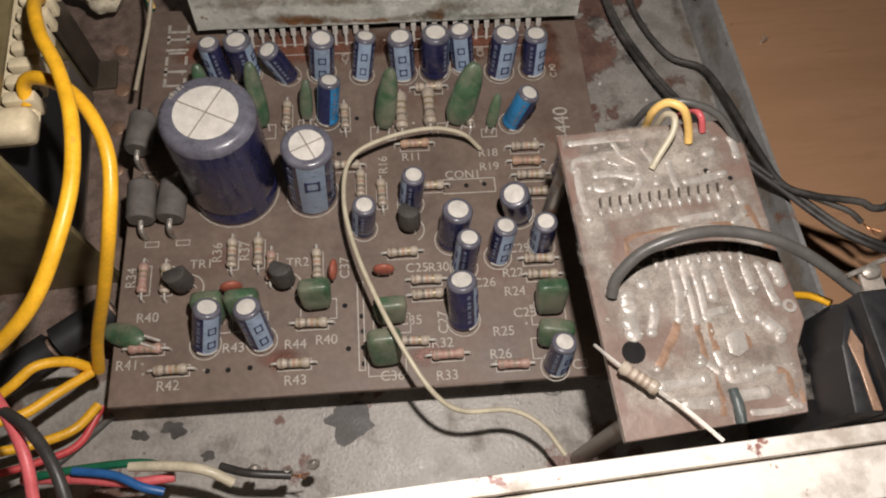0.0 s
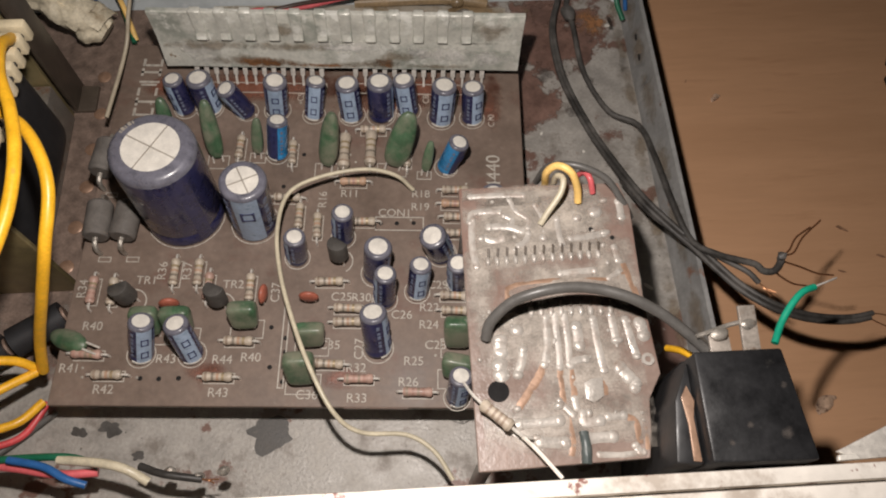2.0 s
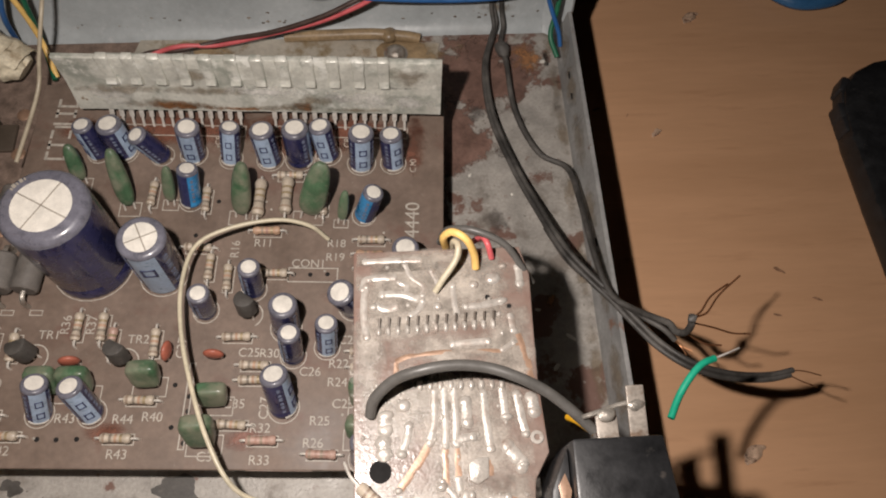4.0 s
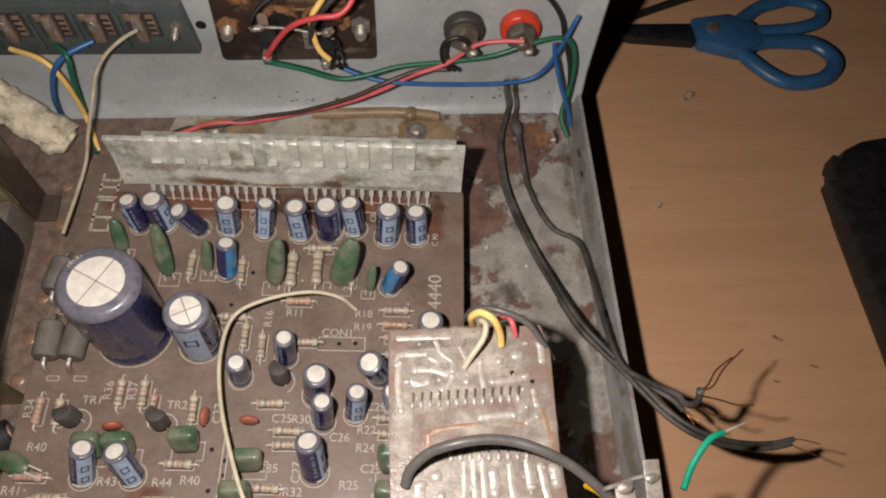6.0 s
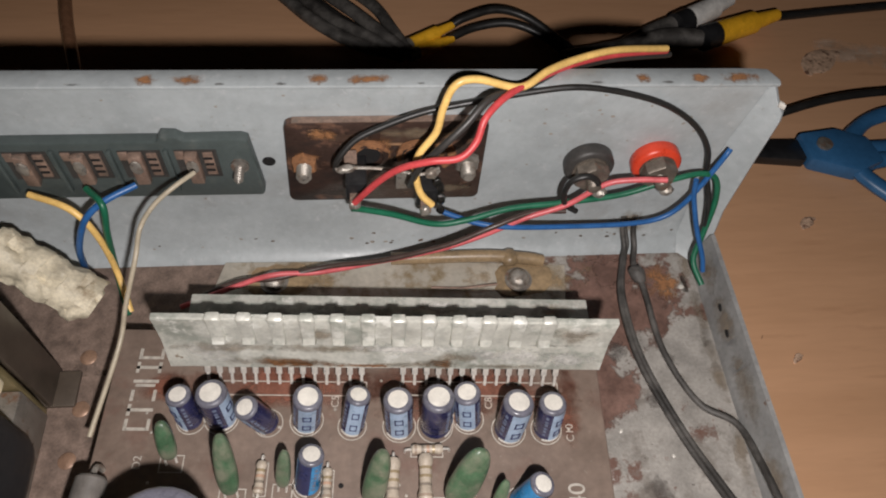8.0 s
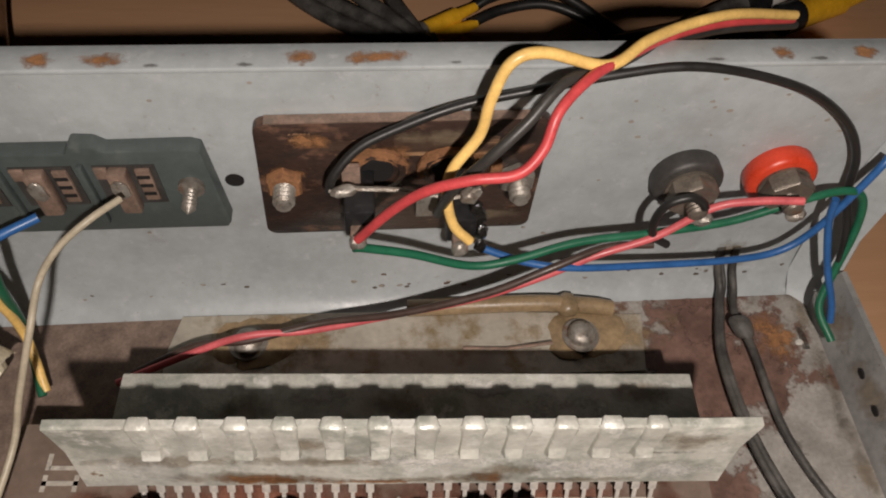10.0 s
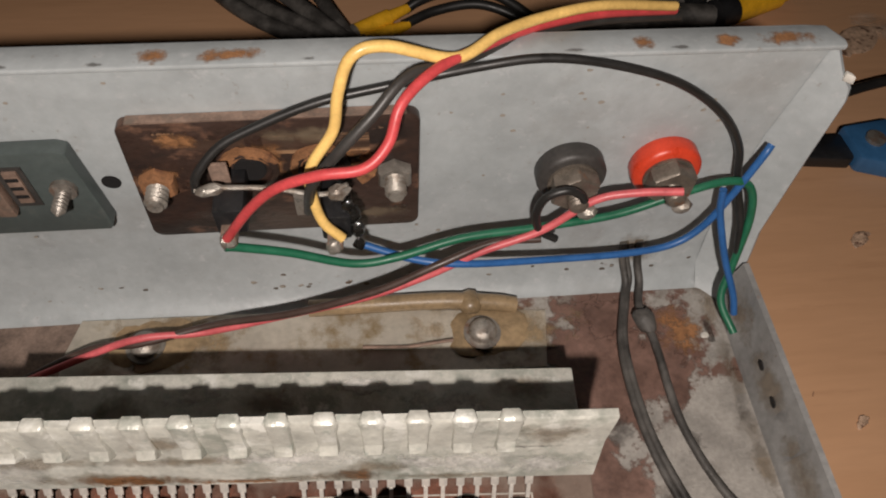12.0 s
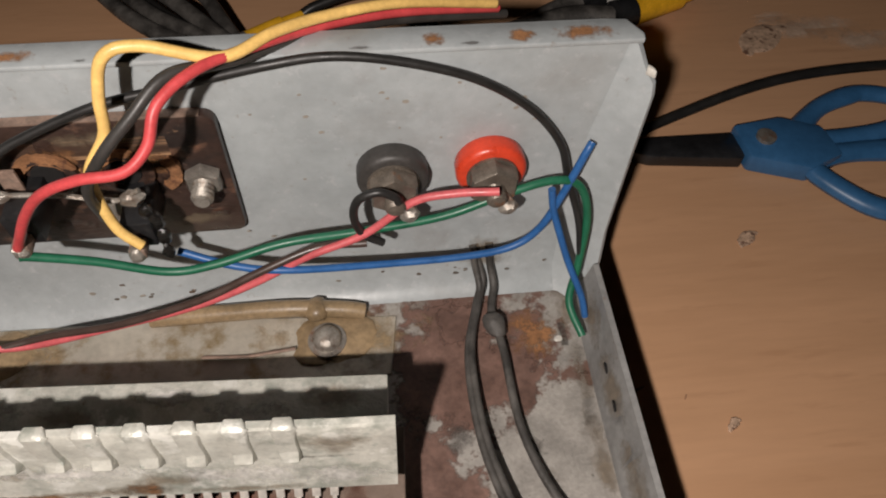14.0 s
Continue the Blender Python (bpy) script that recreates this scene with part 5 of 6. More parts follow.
wire("yellow_wire", [(-55.1, 45.1, 1.0), (-58.2, 45.7, 5.0), (-62.4, 44.5, 8.0), (-66.5, 41.2, 8.0), (-72.4, 38.4, 6.0)], 1.0, W_YEL, "looped yellow wire at the board corner", "wire", "yellow wires")
wire("yellow_wire", [(-55.0, 44.2, 1.0), (-60.0, 40.0, 4.0), (-64.7, 36.3, 6.0), (-70.5, 34.5, 8.0)], 1.0, W_YEL, "looped yellow wire at the board corner", "wire", "yellow wires")
wire("yellow_wire", [(-57.0, 39.8, -8.0), (-60.7, 35.0, -6.0), (-67.1, 32.6, -4.0), (-72.9, 31.0, 0.0)], 1.0, W_YEL, "yellow wire low on the case bottom", "wire", "yellow wires")
wire("pink_wire", [(-62.7, 37.5, 22.0), (-57.9, 31.1, 24.0), (-54.7, 24.6, 24.0), (-53.8, 18.0, 22.0), (-53.2, 10.6, 20.0)], 0.95, W_PINK, "pink wire rising from the bundle", "wire", "bundle wires")
wire("grey_wire", [(-62.0, 34.3, 22.0), (-54.6, 29.6, 26.0), (-49.8, 23.8, 27.0), (-47.2, 17.2, 26.0), (-46.8, 9.7, 22.0)], 0.95, W_DGRY, "dark grey wire rising from the bundle", "wire", "bundle wires")
wire("red_wire", [(-57.4, 40.3, -11.0), (-61.4, 32.7, -10.0), (-68.5, 29.7, -8.0), (-75.5, 28.0, -6.0)], 0.8, W_REDM, "red wire lying on the case bottom", "wire", "bundle wires")
wire("brown_wire", [(-55.2, 38.2, -11.0), (-63.0, 31.8, -11.0), (-70.7, 25.9, -9.0), (-75.7, 23.5, -6.0)], 0.8, W_GRY, "grey-brown wire lying on the case bottom", "wire", "bundle wires")
wire("ivory_wire", [(-45.8, 24.6, 4.0), (-36.1, 23.1, 6.0), (-31.1, 21.6, 6.0), (-27.3, 19.3, 4.0)], 0.95, W_WHT, "ivory wire in the front bundle", "wire", "bundle wires")
wire("green_wire", [(-63.8, 25.3, 2.0), (-54.3, 25.5, 3.0), (-43.8, 25.0, 4.0), (-38.0, 23.1, 3.0)], 0.8, W_GRN, "green wire in the front bundle", "wire", "bundle wires")
wire("pink_wire", [(-66.8, 25.4, 0.0), (-55.6, 23.8, 2.0), (-46.1, 21.9, 3.0), (-38.3, 22.0, 2.0)], 0.9, W_PINK, "pink wire in the front bundle", "wire", "bundle wires")
wire("blue_wire", [(-55.9, 25.1, 4.0), (-48.4, 23.3, 5.0), (-43.3, 20.6, 5.0), (-39.6, 19.3, 4.0)], 0.8, W_BLU, "blue wire in the front bundle", "wire", "bundle wires")
wire("grey_wire", [(-30.0, 22.8, 2.0), (-24.7, 20.8, 3.0), (-17.1, 19.5, 2.0)], 0.8, W_DGRY, "dark wire end with bare tip", "wire", "bundle wires", bare=3)
for x, y in ((-18.0, 20.0), (-13.0, 21.0), (-24.0, 21.5)):
    tagged(part("solder_lug", roughen(blob(x, y, 1.5, 1.3, 1.0, 1.4, 20, 10), 0.3, 1.0), M_SOLDER), "shiny solder lump on a switch lug", "solder lug", "solder lugs")
for a, b, text in (((-80, 44.4, -6), (-66.4, 52.5, -6), "black sleeve over a cable joint"), ((-65.2, 53.4, -6), (-54.6, 59.8, -6), "black sleeve over a cable joint")):
    sl = thing("cable_sleeve", text, "cable sleeve", "cable sleeves")
    part("sleeve_tube", rod(a, b, 3.7, 16), M_TAPE, sl)
    part("sleeve_rim", rod(b, tuple(Vector(b) + (Vector(b) - Vector(a)).normalized() * 0.5), 2.2, 12), M_TAG, sl, "brass-coloured end")
wire("ivory_wire", [(29.0, 86.1, 1.0), (24.8, 88.1, 5.0), (17.4, 88.8, 7.2), (6.7, 86.6, 8.0), (-0.4, 82.1, 8.5), (-2.5, 72.5, 9.0), (-1.2, 61.0, 10.0), (2.2, 49.0, 11.0), (6.2, 38.4, 11.5), (10.8, 29.8, 10.0), (16.0, 26.3, 7.0), (25.2, 25.7, 5.0), (30.8, 22.2, 4.0), (34.4, 16.4, 3.0)], 0.5, W_WHT, "stiff ivory wire arching over the board", "wire")

# ---- wires of the small board ----
wire("grey_cable", [(40.3, 36.6, 33.6), (41.3, 39.0, 36.0), (44.9, 41.4, 39.0), (49.8, 42.4, 41.0), (55.2, 42.9, 41.2), (60.5, 42.3, 41.0), (65.2, 40.6, 41.0), (69.9, 38.3, 40.0), (73.6, 35.6, 39.0), (78.2, 31.4, 37.6)], 0.98, W_GRY, "grey round cable looping over the small board", "cable")
wire("yellow_wire", [(55.5, 69.8, 30.0), (54.9, 69.2, 36.0), (56.5, 68.8, 39.0), (58.9, 67.2, 39.0), (60.4, 65.6, 36.0), (60.8, 63.6, 33.5)], 0.75, W_CREAM, "short yellow wire hooked onto the small board", "wire", "small board wires")
wire("ivory_wire", [(56.9, 69.1, 30.0), (56.7, 68.2, 36.0), (57.4, 66.4, 38.0), (56.8, 63.9, 37.0), (54.3, 60.9, 35.0), (52.8, 59.1, 33.5)], 0.6, W_WHT, "short ivory wire hooked onto the small board", "wire", "small board wires")
wire("red_wire", [(61.2, 70.9, 30.0), (62.4, 69.4, 35.0), (63.2, 67.3, 36.0), (64.0, 65.6, 33.5)], 0.6, W_PINK, "short red wire hooked onto the small board", "wire", "small board wires")
wire("grey_wire", [(54.6, 72.8, 26.0), (55.8, 71.6, 34.0), (60.3, 70.0, 37.0), (66.2, 67.4, 36.0), (69.7, 63.7, 33.0), (71.8, 61.5, 30.0)], 0.7, W_GRY, "grey wire arched over the small board edge", "wire", "small board wires")
teal = wire("green_wire", [(93.9, 34.0, 31.0), (96.0, 37.7, 31.2), (98.5, 41.0, 32.0), (101.1, 43.3, 32.2), (103.8, 44.3, 32.0)], 0.68, W_TEAL, "teal green wire standing off the switch box", "wire")
part("copper_strand", tube([(103.4, 44.2, 32.0), (106.4, 45.2, 32.0), (109.2, 46.3, 31.0)], 0.2, 6, 4), M_TIN, teal, "bare tinned end")
wire("yellow_wire", [(77.8, 37.2, 20.0), (79.0, 35.4, 24.0), (80.8, 33.1, 26.0)], 0.7, W_YEL, "yellow wire tucked beside the switch box", "wire", "yellow wires")
TWIN = [(75.4, 164.6, -2.4), (75.9, 163.0, -6.6), (76.6, 159.8, -9.8), (75.2, 155.5, -10.5), (72.3, 144.2, -10.0), (72.7, 127.0, -9.0), (77.4, 109.0, -8.0), (81.7, 95.0, -5.0), (85.7, 81.1, 0.0), (91.2, 72.6, 1.0), (95.6, 67.2, 1.2), (99.7, 60.9, 2.0), (103.7, 55.2, 3.0), (108.9, 50.4, 4.0), (115.2, 48.0, 3.0), (121.9, 46.9, 2.0), (128.8, 46.9, 1.0), (134.3, 47.9, 0.0)]
for dx, dy, r, text in ((0, 0, 0.70, "dusty black twin lead running out over the lip"), (0.85, 1.0, 0.66, "second core of the dusty black twin lead")):
    core = wire("loudspeaker_lead", [(x + dx, y + dy, z + 0.2 * dx) for x, y, z in TWIN], r, W_LEAD, text, "cable", "black leads")
    part("copper_strand", tube([(134.0 + dx, 47.9 + dy, 0.0), (137.0 + 1.6 * dx, 46.6 + 2.2 * dy, -1.0), (141.0 + 2.0 * dx, 45.2 + 2.6 * dy, -2.0)], 0.16, 6, 4), M_COPW, core, "bare copper strand")
upper = wire("loudspeaker_lead", [(78.6, 164.7, -2.2), (78.9, 163.0, -6.6), (79.4, 159.8, -9.9), (78.2, 154.3, -10.5), (79.1, 146.2, -10.0), (80.1, 129.7, -10.5), (85.1, 115.5, -10.0), (92.0, 109.0, -8.0), (93.0, 97.1, -4.0), (93.4, 79.3, 0.5), (95.4, 68.6, 2.0), (99.3, 63.6, 5.0), (102.0, 60.2, 9.0), (104.1, 57.7, 12.0), (104.5, 55.2, 14.0), (105.7, 54.3, 16.0), (106.4, 55.2, 18.0), (106.2, 56.6, 20.0)], 0.78, W_LEAD, "dusty dark lead curling up past the lip", "cable", "black leads")
for pts in ([(105.8, 56.2, 19.6), (108.6, 57.2, 17.6), (111.4, 58.6, 16.0), (116.1, 63.4, 13.0), (123.2, 68.8, 10.0)], [(106.0, 56.0, 19.0), (109.2, 58.2, 18.0), (113.2, 62.4, 15.0), (119.0, 66.2, 12.0)], [(106.2, 55.6, 18.6), (112.2, 55.4, 15.0), (117.6, 54.8, 12.0), (122.9, 55.4, 9.0)], [(105.6, 54.8, 15.6), (108.4, 53.3, 14.0), (111.6, 52.6, 12.0), (115.4, 52.8, 10.0)]):
    part("copper_strand", tube(pts, 0.22, 6, 4), M_COPW, upper, "bare copper strand")
part("frayed_end", roughen(blob(106.3, 56.0, 19.4, 1.0, 0.8, 1.6, 30, 10), 0.35, 0.7), W_DUST, upper, "frayed dusty jacket end")
wire("loudspeaker_lead", [(83.4, 89.8, -5.0), (87.0, 78.6, -0.6), (92.4, 71.9, 0.6), (97.4, 65.9, 3.0), (101.4, 60.9, 6.0), (104.6, 57.9, 7.0), (107.0, 55.6, 6.0)], 0.66, W_LEAD, "short black lead ending in copper strands", "cable", "black leads", bare=4)
tagged(part("lead_knot", roughen(blob(78.4, 151.0, -9.8, 2.0, 2.8, 2.0, 20, 14), 0.6, 2.0), W_LEAD), "knot tied in the dark lead", "knot")

# ---- back panel fittings ----
socket = thing("socket_plate", "scorched brown bakelite socket plate bolted to the panel", "socket plate")
poly = []
for cx, cz, a0 in ((33.4, 9.8, -90), (33.4, 33.2, 0), (-7.0, 33.0, 90), (-8.2, 9.8, 180)):
    poly += [(cx + 1.8 * math.cos(radians(a0 + 22.5 * k)), cz + 1.8 * math.sin(radians(a0 + 22.5 * k))) for k in range(5)]
YUP = Matrix(((1, 0, 0, 0), (0, 0, -1, 166), (0, 1, 0, 0), (0, 0, 0, 1)))
part("plate", moved(prism(poly, 0, 1.9, 0.25), YUP), M_BAKE, socket, "scorched bakelite plate")


def bolt(x, z, parent, y0=164.0, reach=5.4, nut=3.0, name="bolt", nut_material=M_STEEL):
    m = Matrix.Translation((x, y0, z)) @ Matrix.Rotation(radians(90), 4, "X")
    b = part(name, moved(lathe([(1.65, 0)] + [(1.75 if k % 2 else 1.25, 1.6 + 0.42 * k) for k in range(int((reach - 1.6) / 0.42))] + [(1.2, reach), (0, reach)], 14), m), M_SOLDER, parent, "threaded steel bolt end")
    part("nut", moved(lathe([(nut, 0), (nut, 1.6), (nut * 0.88, 2.0), (1.3, 2.0)], 6), m @ Matrix.Rotation(radians(30), 4, "Z")), nut_material, b, "hexagon nut, rust stained")
    return b


for x, z, w, h, m in ((-5.4, 23.4, 4.0, 3.6, M_STRUST), (10.5, 26.5, 6.0, 5.0, M_STRUST), (22.5, 26, 6.0, 4.6, M_STRUST), (31.2, 22.0, 3.8, 3.4, M_STBROWN), (18, 31.5, 10, 2.4, M_STBROWN), (-1, 31, 4, 2.4, M_STRUST), (28, 12, 6, 2.4, M_STBROWN), (4, 13, 8, 2.2, M_STDARK)):
    stain((x, 163.97, z), (w, 0, 0), (0, 0, h), m, socket)
for x0, x1, z0, z1 in ((11.6, 27.5, 27.6, 31.6), (0.5, 9.0, 29.0, 31.2), (-3.8, -0.6, 30.4, 32.8)):          # brushed patches where the surface is scraped
    n = 14
    ragged = [(x0 + (x1 - x0) * k / n, z1 + 0.7 * noise.noise(Vector((k * 1.7, x0, 1)))) for k in range(n + 1)] + [(x1 - (x1 - x0) * k / n, z0 + 0.7 * noise.noise(Vector((k * 1.7, x0, 4)))) for k in range(n + 1)]
    part("scraped_patch", moved(prism(ragged, 1.9, 1.94), YUP), M_SCRAPE, socket, "orange-brown brushed scrape", smooth=False)
# thin strip along the upper edge, lighter than the plate
part("edge_strip", moved(prism([(-7.0, 34.75), (33.2, 34.95), (33.2, 35.2), (-7.0, 35.0)], 0.2, 1.85), YUP), M_TAG, socket, "lighter brown strip along the upper edge", smooth=False)
bolt(-5.4, 22.6, socket, nut_material=M_RUST)
bolt(31.2, 22.4, socket)
for x in (9.0, 20.0):
    cup = part("socket_cup", moved(lathe([(4.4, 0), (4.4, 0.9), (3.4, 1.2), (3.2, 0.6), (0, 0.6)], 24), Matrix.Translation((x, 164.0, 25.0)) @ Matrix.Rotation(radians(90), 4, "X")), M_BAKE, socket, "scorched socket ring")
    part("bore", moved(lathe([(2.6, 0.5), (2.4, 0.9), (0, 0.7)], 18), Matrix.Translation((x, 164.0, 25.0)) @ Matrix.Rotation(radians(90), 4, "X")), M_HOLE, cup, "dark socket bore")
for x, z in ((6.2, 21.4), (21.8, 18.6)):
    part("contact_body", box(x - 2.4, x + 2.2, 155.0, 164.1, z - 1.5, z + 4.0, 0.4), M_BLACK, socket, "black contact block")
    lug = part("lug", box(x - 1.6, x + 0.8, 152.4, 156, z - 1.2, z + 0.9, 0.3), M_TAG, socket, "tarnished lug")
    part("solder", roughen(blob(x - 0.6, 152.8, z - 0.3, 1.3, 1.2, 1.6, 0, 10), 0.35, 0.9), M_SOLDER, lug, "solder lump")
for x, a0, a1 in ((9.0, 20, 190), (20.0, 60, 200), (23.6, -60, 40)):
    m = Matrix.Translation((x, 163.6, 25.0)) @ Matrix.Rotation(radians(90), 4, "X")
    part("rust_arc", roughen(moved(ring_flat(3.1, 4.9, 0.0, 22, 0.7, a0=a0, a1=a1), m), 0.25, 1.0), M_RUST, socket, "rusty rim of the socket")
part("clip_leaf", box(3.6, 6.4, 160.6, 161.2, 20.5, 29.5, 0.15), M_TAG, socket, "tarnished brown contact leaf")
part("clip_leaf", box(15.0, 18.4, 161.2, 161.8, 15.6, 22.0, 0.15), M_SOLDER, socket, "dull grey contact leaf")
for x, y, z, a in ((24.4, 156.4, 21.6, 1.3), (24.9, 155.6, 18.6, 1.2), (25.0, 154.9, 15.8, 1.0), (23.8, 156.2, 24.0, 1.1)):
    part("burnt_flux", roughen(blob(x, y, z, a, a * 0.8, a * 1.5, 20, 10), 0.45, 0.8), M_FLUX, socket, "glossy burnt flux")
part("bare_jumper", tube([(1.8, 157.4, 27.9), (6, 157.4, 28.1), (13, 157, 27.9), (20, 156.5, 26.6), (24, 156.5, 28.6)], 0.4, 7), M_SOLDER, socket, "bare tinned jumper")
part("solder", roughen(blob(4.0, 157.2, 27.9, 2.2, 1.1, 0.9, 10, 10), 0.3, 1), M_SOLDER, socket, "solder lump")
part("solder", roughen(blob(22.6, 156.6, 26.8, 1.9, 1.2, 1.4, 30, 10), 0.5, 0.9), M_SOLDER, socket, "spiky solder lump")

strip = thing("terminal_strip", "grey-green terminal strip with copper spring contacts", "terminal strip")
poly = [(-80.5, 12.0), (-15.9, 11.8), (-15.2, 13), (-16.6, 30.2), (-18.2, 30.8), (-30, 30.6), (-31.5, 31.8), (-34.5, 32.0), (-35.5, 30.4), (-76.0, 30.2)]
part("strip_body", moved(prism(poly, 0, 2.8, 0.3), YUP), M_STRIP, strip)
for x in (-63.9, -52.3, -40.6, -28.9):
    part("recess", box(x - 3.6, x + 5.2, 162.95, 163.25, 19.2, 28.0), M_POSTBLK, strip, "dark slot")
    c = part("contact", roughen(box(x - 1.4, x + 1.4, 161.2, 163.1, 18.6, 27.8, 0.4), 0.25, 2), M_TAG, strip, "tarnished copper spring contact")
    part("solder", roughen(blob(x, 161.0, 24.8, 1.3, 0.5, 2.2, 0, 10), 0.3, 1), M_SOLDER, c, "dull solder")
    part("contact_wing", box(x + 2.3, x + 4.4, 162.5, 163.1, 20.4, 27.4, 0.12), M_TAG, strip, "copper contact wing")
    for j in range(3):
        part("wing_slot", box(x + 2.4, x + 4.2, 162.3, 162.6, 21.8 + 1.9 * j, 22.4 + 1.9 * j), M_HOLE, strip, "dark slot")
    part("side_wing", box(x - 3.5, x - 1.6, 162.6, 163.1, 25.4, 27.8, 0.1), M_TAG, strip, "copper wing")
    part("divider", box(x - 5.6, x - 4.7, 162.0, 163.2, 15.0, 28.5, 0.2), M_STRIP, strip, "moulded divider")
for x in (-19.4, -74.6):
    m = Matrix.Translation((x, 163.2, 22.8)) @ Matrix.Rotation(radians(90), 4, "X")
    part("screw", moved(lathe([(2.0, 0), (2.0, 0.8), (1.2, 1.0)] + [(1.1 if k % 2 else 0.85, 1.2 + 0.35 * k) for k in range(10)] + [(0.2, 5.4), (0, 5.5)], 14), m), M_STEEL, strip, "pointed steel screw")


def binding_post(x, z, material, label):
    ob = thing("binding_post", label, "binding post", "binding posts")
    m = Matrix.Translation((x, 166.0, z)) @ Matrix.Rotation(radians(90), 4, "X")
    part("collar", moved(lathe([(5.7, 0), (5.9, 0.3), (5.9, 2.6), (5.6, 3.2), (5.0, 3.5), (3.0, 3.5)], 30), m), material, ob)
    part("washer", moved(lathe([(4.3, 3.4), (4.3, 4.0), (2, 4.0)], 24), m), M_TARN, ob, "dull steel washer")
    part("nut", moved(lathe([(4.3, 3.9), (4.3, 6.2), (3.9, 6.7), (1.6, 6.7)], 6), m @ Matrix.Rotation(radians(30), 4, "Z")), M_TARN, ob, "tarnished hexagon nut")
    part("stud", moved(lathe([(1.6, 5.5)] + [(1.7 if k % 2 else 1.4, 6.4 + 0.35 * k) for k in range(8)] + [(1.3, 9.3), (0, 9.5)], 14), m), M_TARN, ob, "threaded stud")
    lug = part("lug", moved(box(-1.4, 1.4, -4.8, -0.6, 6.7, 7.3, 0.2), m @ Matrix.Rotation(radians(35), 4, "Z")), M_TAG, ob, "solder lug")
    part("solder", moved(roughen(blob(0, -4.2, 7.6, 1.7, 1.4, 1.1, 0, 10), 0.35, 0.9), m @ Matrix.Rotation(radians(35), 4, "Z")), M_SOLDER, lug, "bright solder")
    return ob


binding_post(60.6, 19.6, M_POSTBLK, "dusty black binding post with nut and lug")
binding_post(76.8, 20.0, M_POSTRED, "bright red binding post with nut and lug")

fix = thing("mounting_plate", "oily zinc mounting plate bolted to the case bottom", "mounting plate")
part("plate", prism([(-30.5, 153.0), (-31.0, 146.0), (58.2, 144.0), (60.0, 156.0), (20.0, 158.8), (-28.6, 159.8)], -12.7, -12.0, 0.1), M_PLATE, fix, "thin oily plate", smooth=False)
for x, y in ((-15.8, 153.2), (46.8, 151.6)):
    part("glue_spot", roughen(blob(x + 1.2, y + 0.6, -12.0, 8.2, 5.6, 0.6, 8, 20), 0.9, 4), M_GLUE, fix, "amber glue stain")
    stain((x + 3, y, -11.95), (19, 0, 0), (0, 8.5, 0), M_STGLUE, fix, "amber stain soaked into the plate")
    part("washer", moved(lathe([(3.6, 0), (3.6, 0.5), (1.5, 0.5)], 22), Matrix.Translation((x, y, -11.6))), M_STEEL, fix, "steel washer")
    part("bolt_head", moved(lathe([(2.7, 0), (2.7, 0.9), (2.3, 1.7), (1.3, 2.2), (0, 2.3)], 20), Matrix.Translation((x, y, -11.2))), M_SOLDER, fix, "domed steel bolt head")
part("strap", tube([(14, 159.2, -11.4), (28, 158.8, -10.6), (40, 158.2, -9.8), (50, 157.6, -10.6), (54, 157.2, -11.4)], 1.7, 10), M_GLUE, fix, "amber glued strap")
part("strap_lump", roughen(blob(45, 157.6, -10.0, 2.4, 2.6, 2.0, 0, 12), 0.4, 2), M_GLUE, fix, "amber glue lump")
part("hook_wire", tube([(24, 150.2, -11.5), (32, 149.6, -11.3), (37, 149.8, -10.9), (41, 150.0, -10.6)], 0.35, 6), M_TAG, fix, "thin bent wire")

# ---- wires along the back panel ----
wire("yellow_wire", [(22.7, 152.5, 20.7), (20.0, 153.5, 23.8), (18.8, 155.0, 29.3), (19.4, 155.6, 34.2), (22.8, 157.0, 39.4), (23.9, 158.0, 45.1), (26.0, 159.0, 50.3), (30.4, 160.0, 50.9), (39.3, 161.0, 47.8), (45.9, 166.0, 47.5), (53.3, 171.0, 46.1), (63.8, 177.0, 43.2), (79.2, 185.0, 36.6)], 0.8, W_CREAM, "cream-yellow wire rising over the back panel", "wire", "panel wires")
wire("red_wire", [(5.7, 152.5, 22.2), (10.7, 151.0, 31.0), (15.2, 150.0, 36.4), (20.9, 149.0, 39.7), (26.7, 149.0, 40.6), (30.0, 151.0, 42.9), (31.9, 154.0, 46.8), (36.5, 158.4, 48.2), (43.2, 164.0, 46.9), (52.1, 171.0, 44.4), (64.1, 178.0, 40.9), (79.9, 186.0, 35.0)], 0.74, W_REDM, "bright red wire rising over the back panel", "wire", "panel wires")
wire("black_wire", [(17.8, 156.0, 23.4), (19.4, 152.5, 33.6), (23.4, 152.0, 40.3), (28.2, 154.0, 44.9), (33.1, 158.0, 47.9), (40.2, 163.0, 45.5), (49.5, 169.5, 43.6), (62.8, 178.0, 39.5), (81.6, 187.0, 33.0)], 0.78, W_DGRY, "black wire rising over the back panel", "wire", "panel wires")
wire("black_wire", [(1.8, 158.0, 26.9), (2.6, 158.0, 30.3), (6.2, 160.0, 33.8), (11.8, 161.5, 36.1), (20.6, 163.0, 38.9), (30.2, 164.0, 40.5), (42.8, 164.5, 43.0), (52.3, 164.8, 44.0), (62.0, 164.8, 42.6), (73.1, 164.7, 38.8), (82.1, 164.4, 32.5), (87.8, 164.0, 24.9), (90.2, 163.0, 17.3), (92.8, 160.0, 9.6), (93.7, 157.0, 3.1)], 0.7, W_BLKM, "black wire arching along the back panel", "wire", "panel wires")
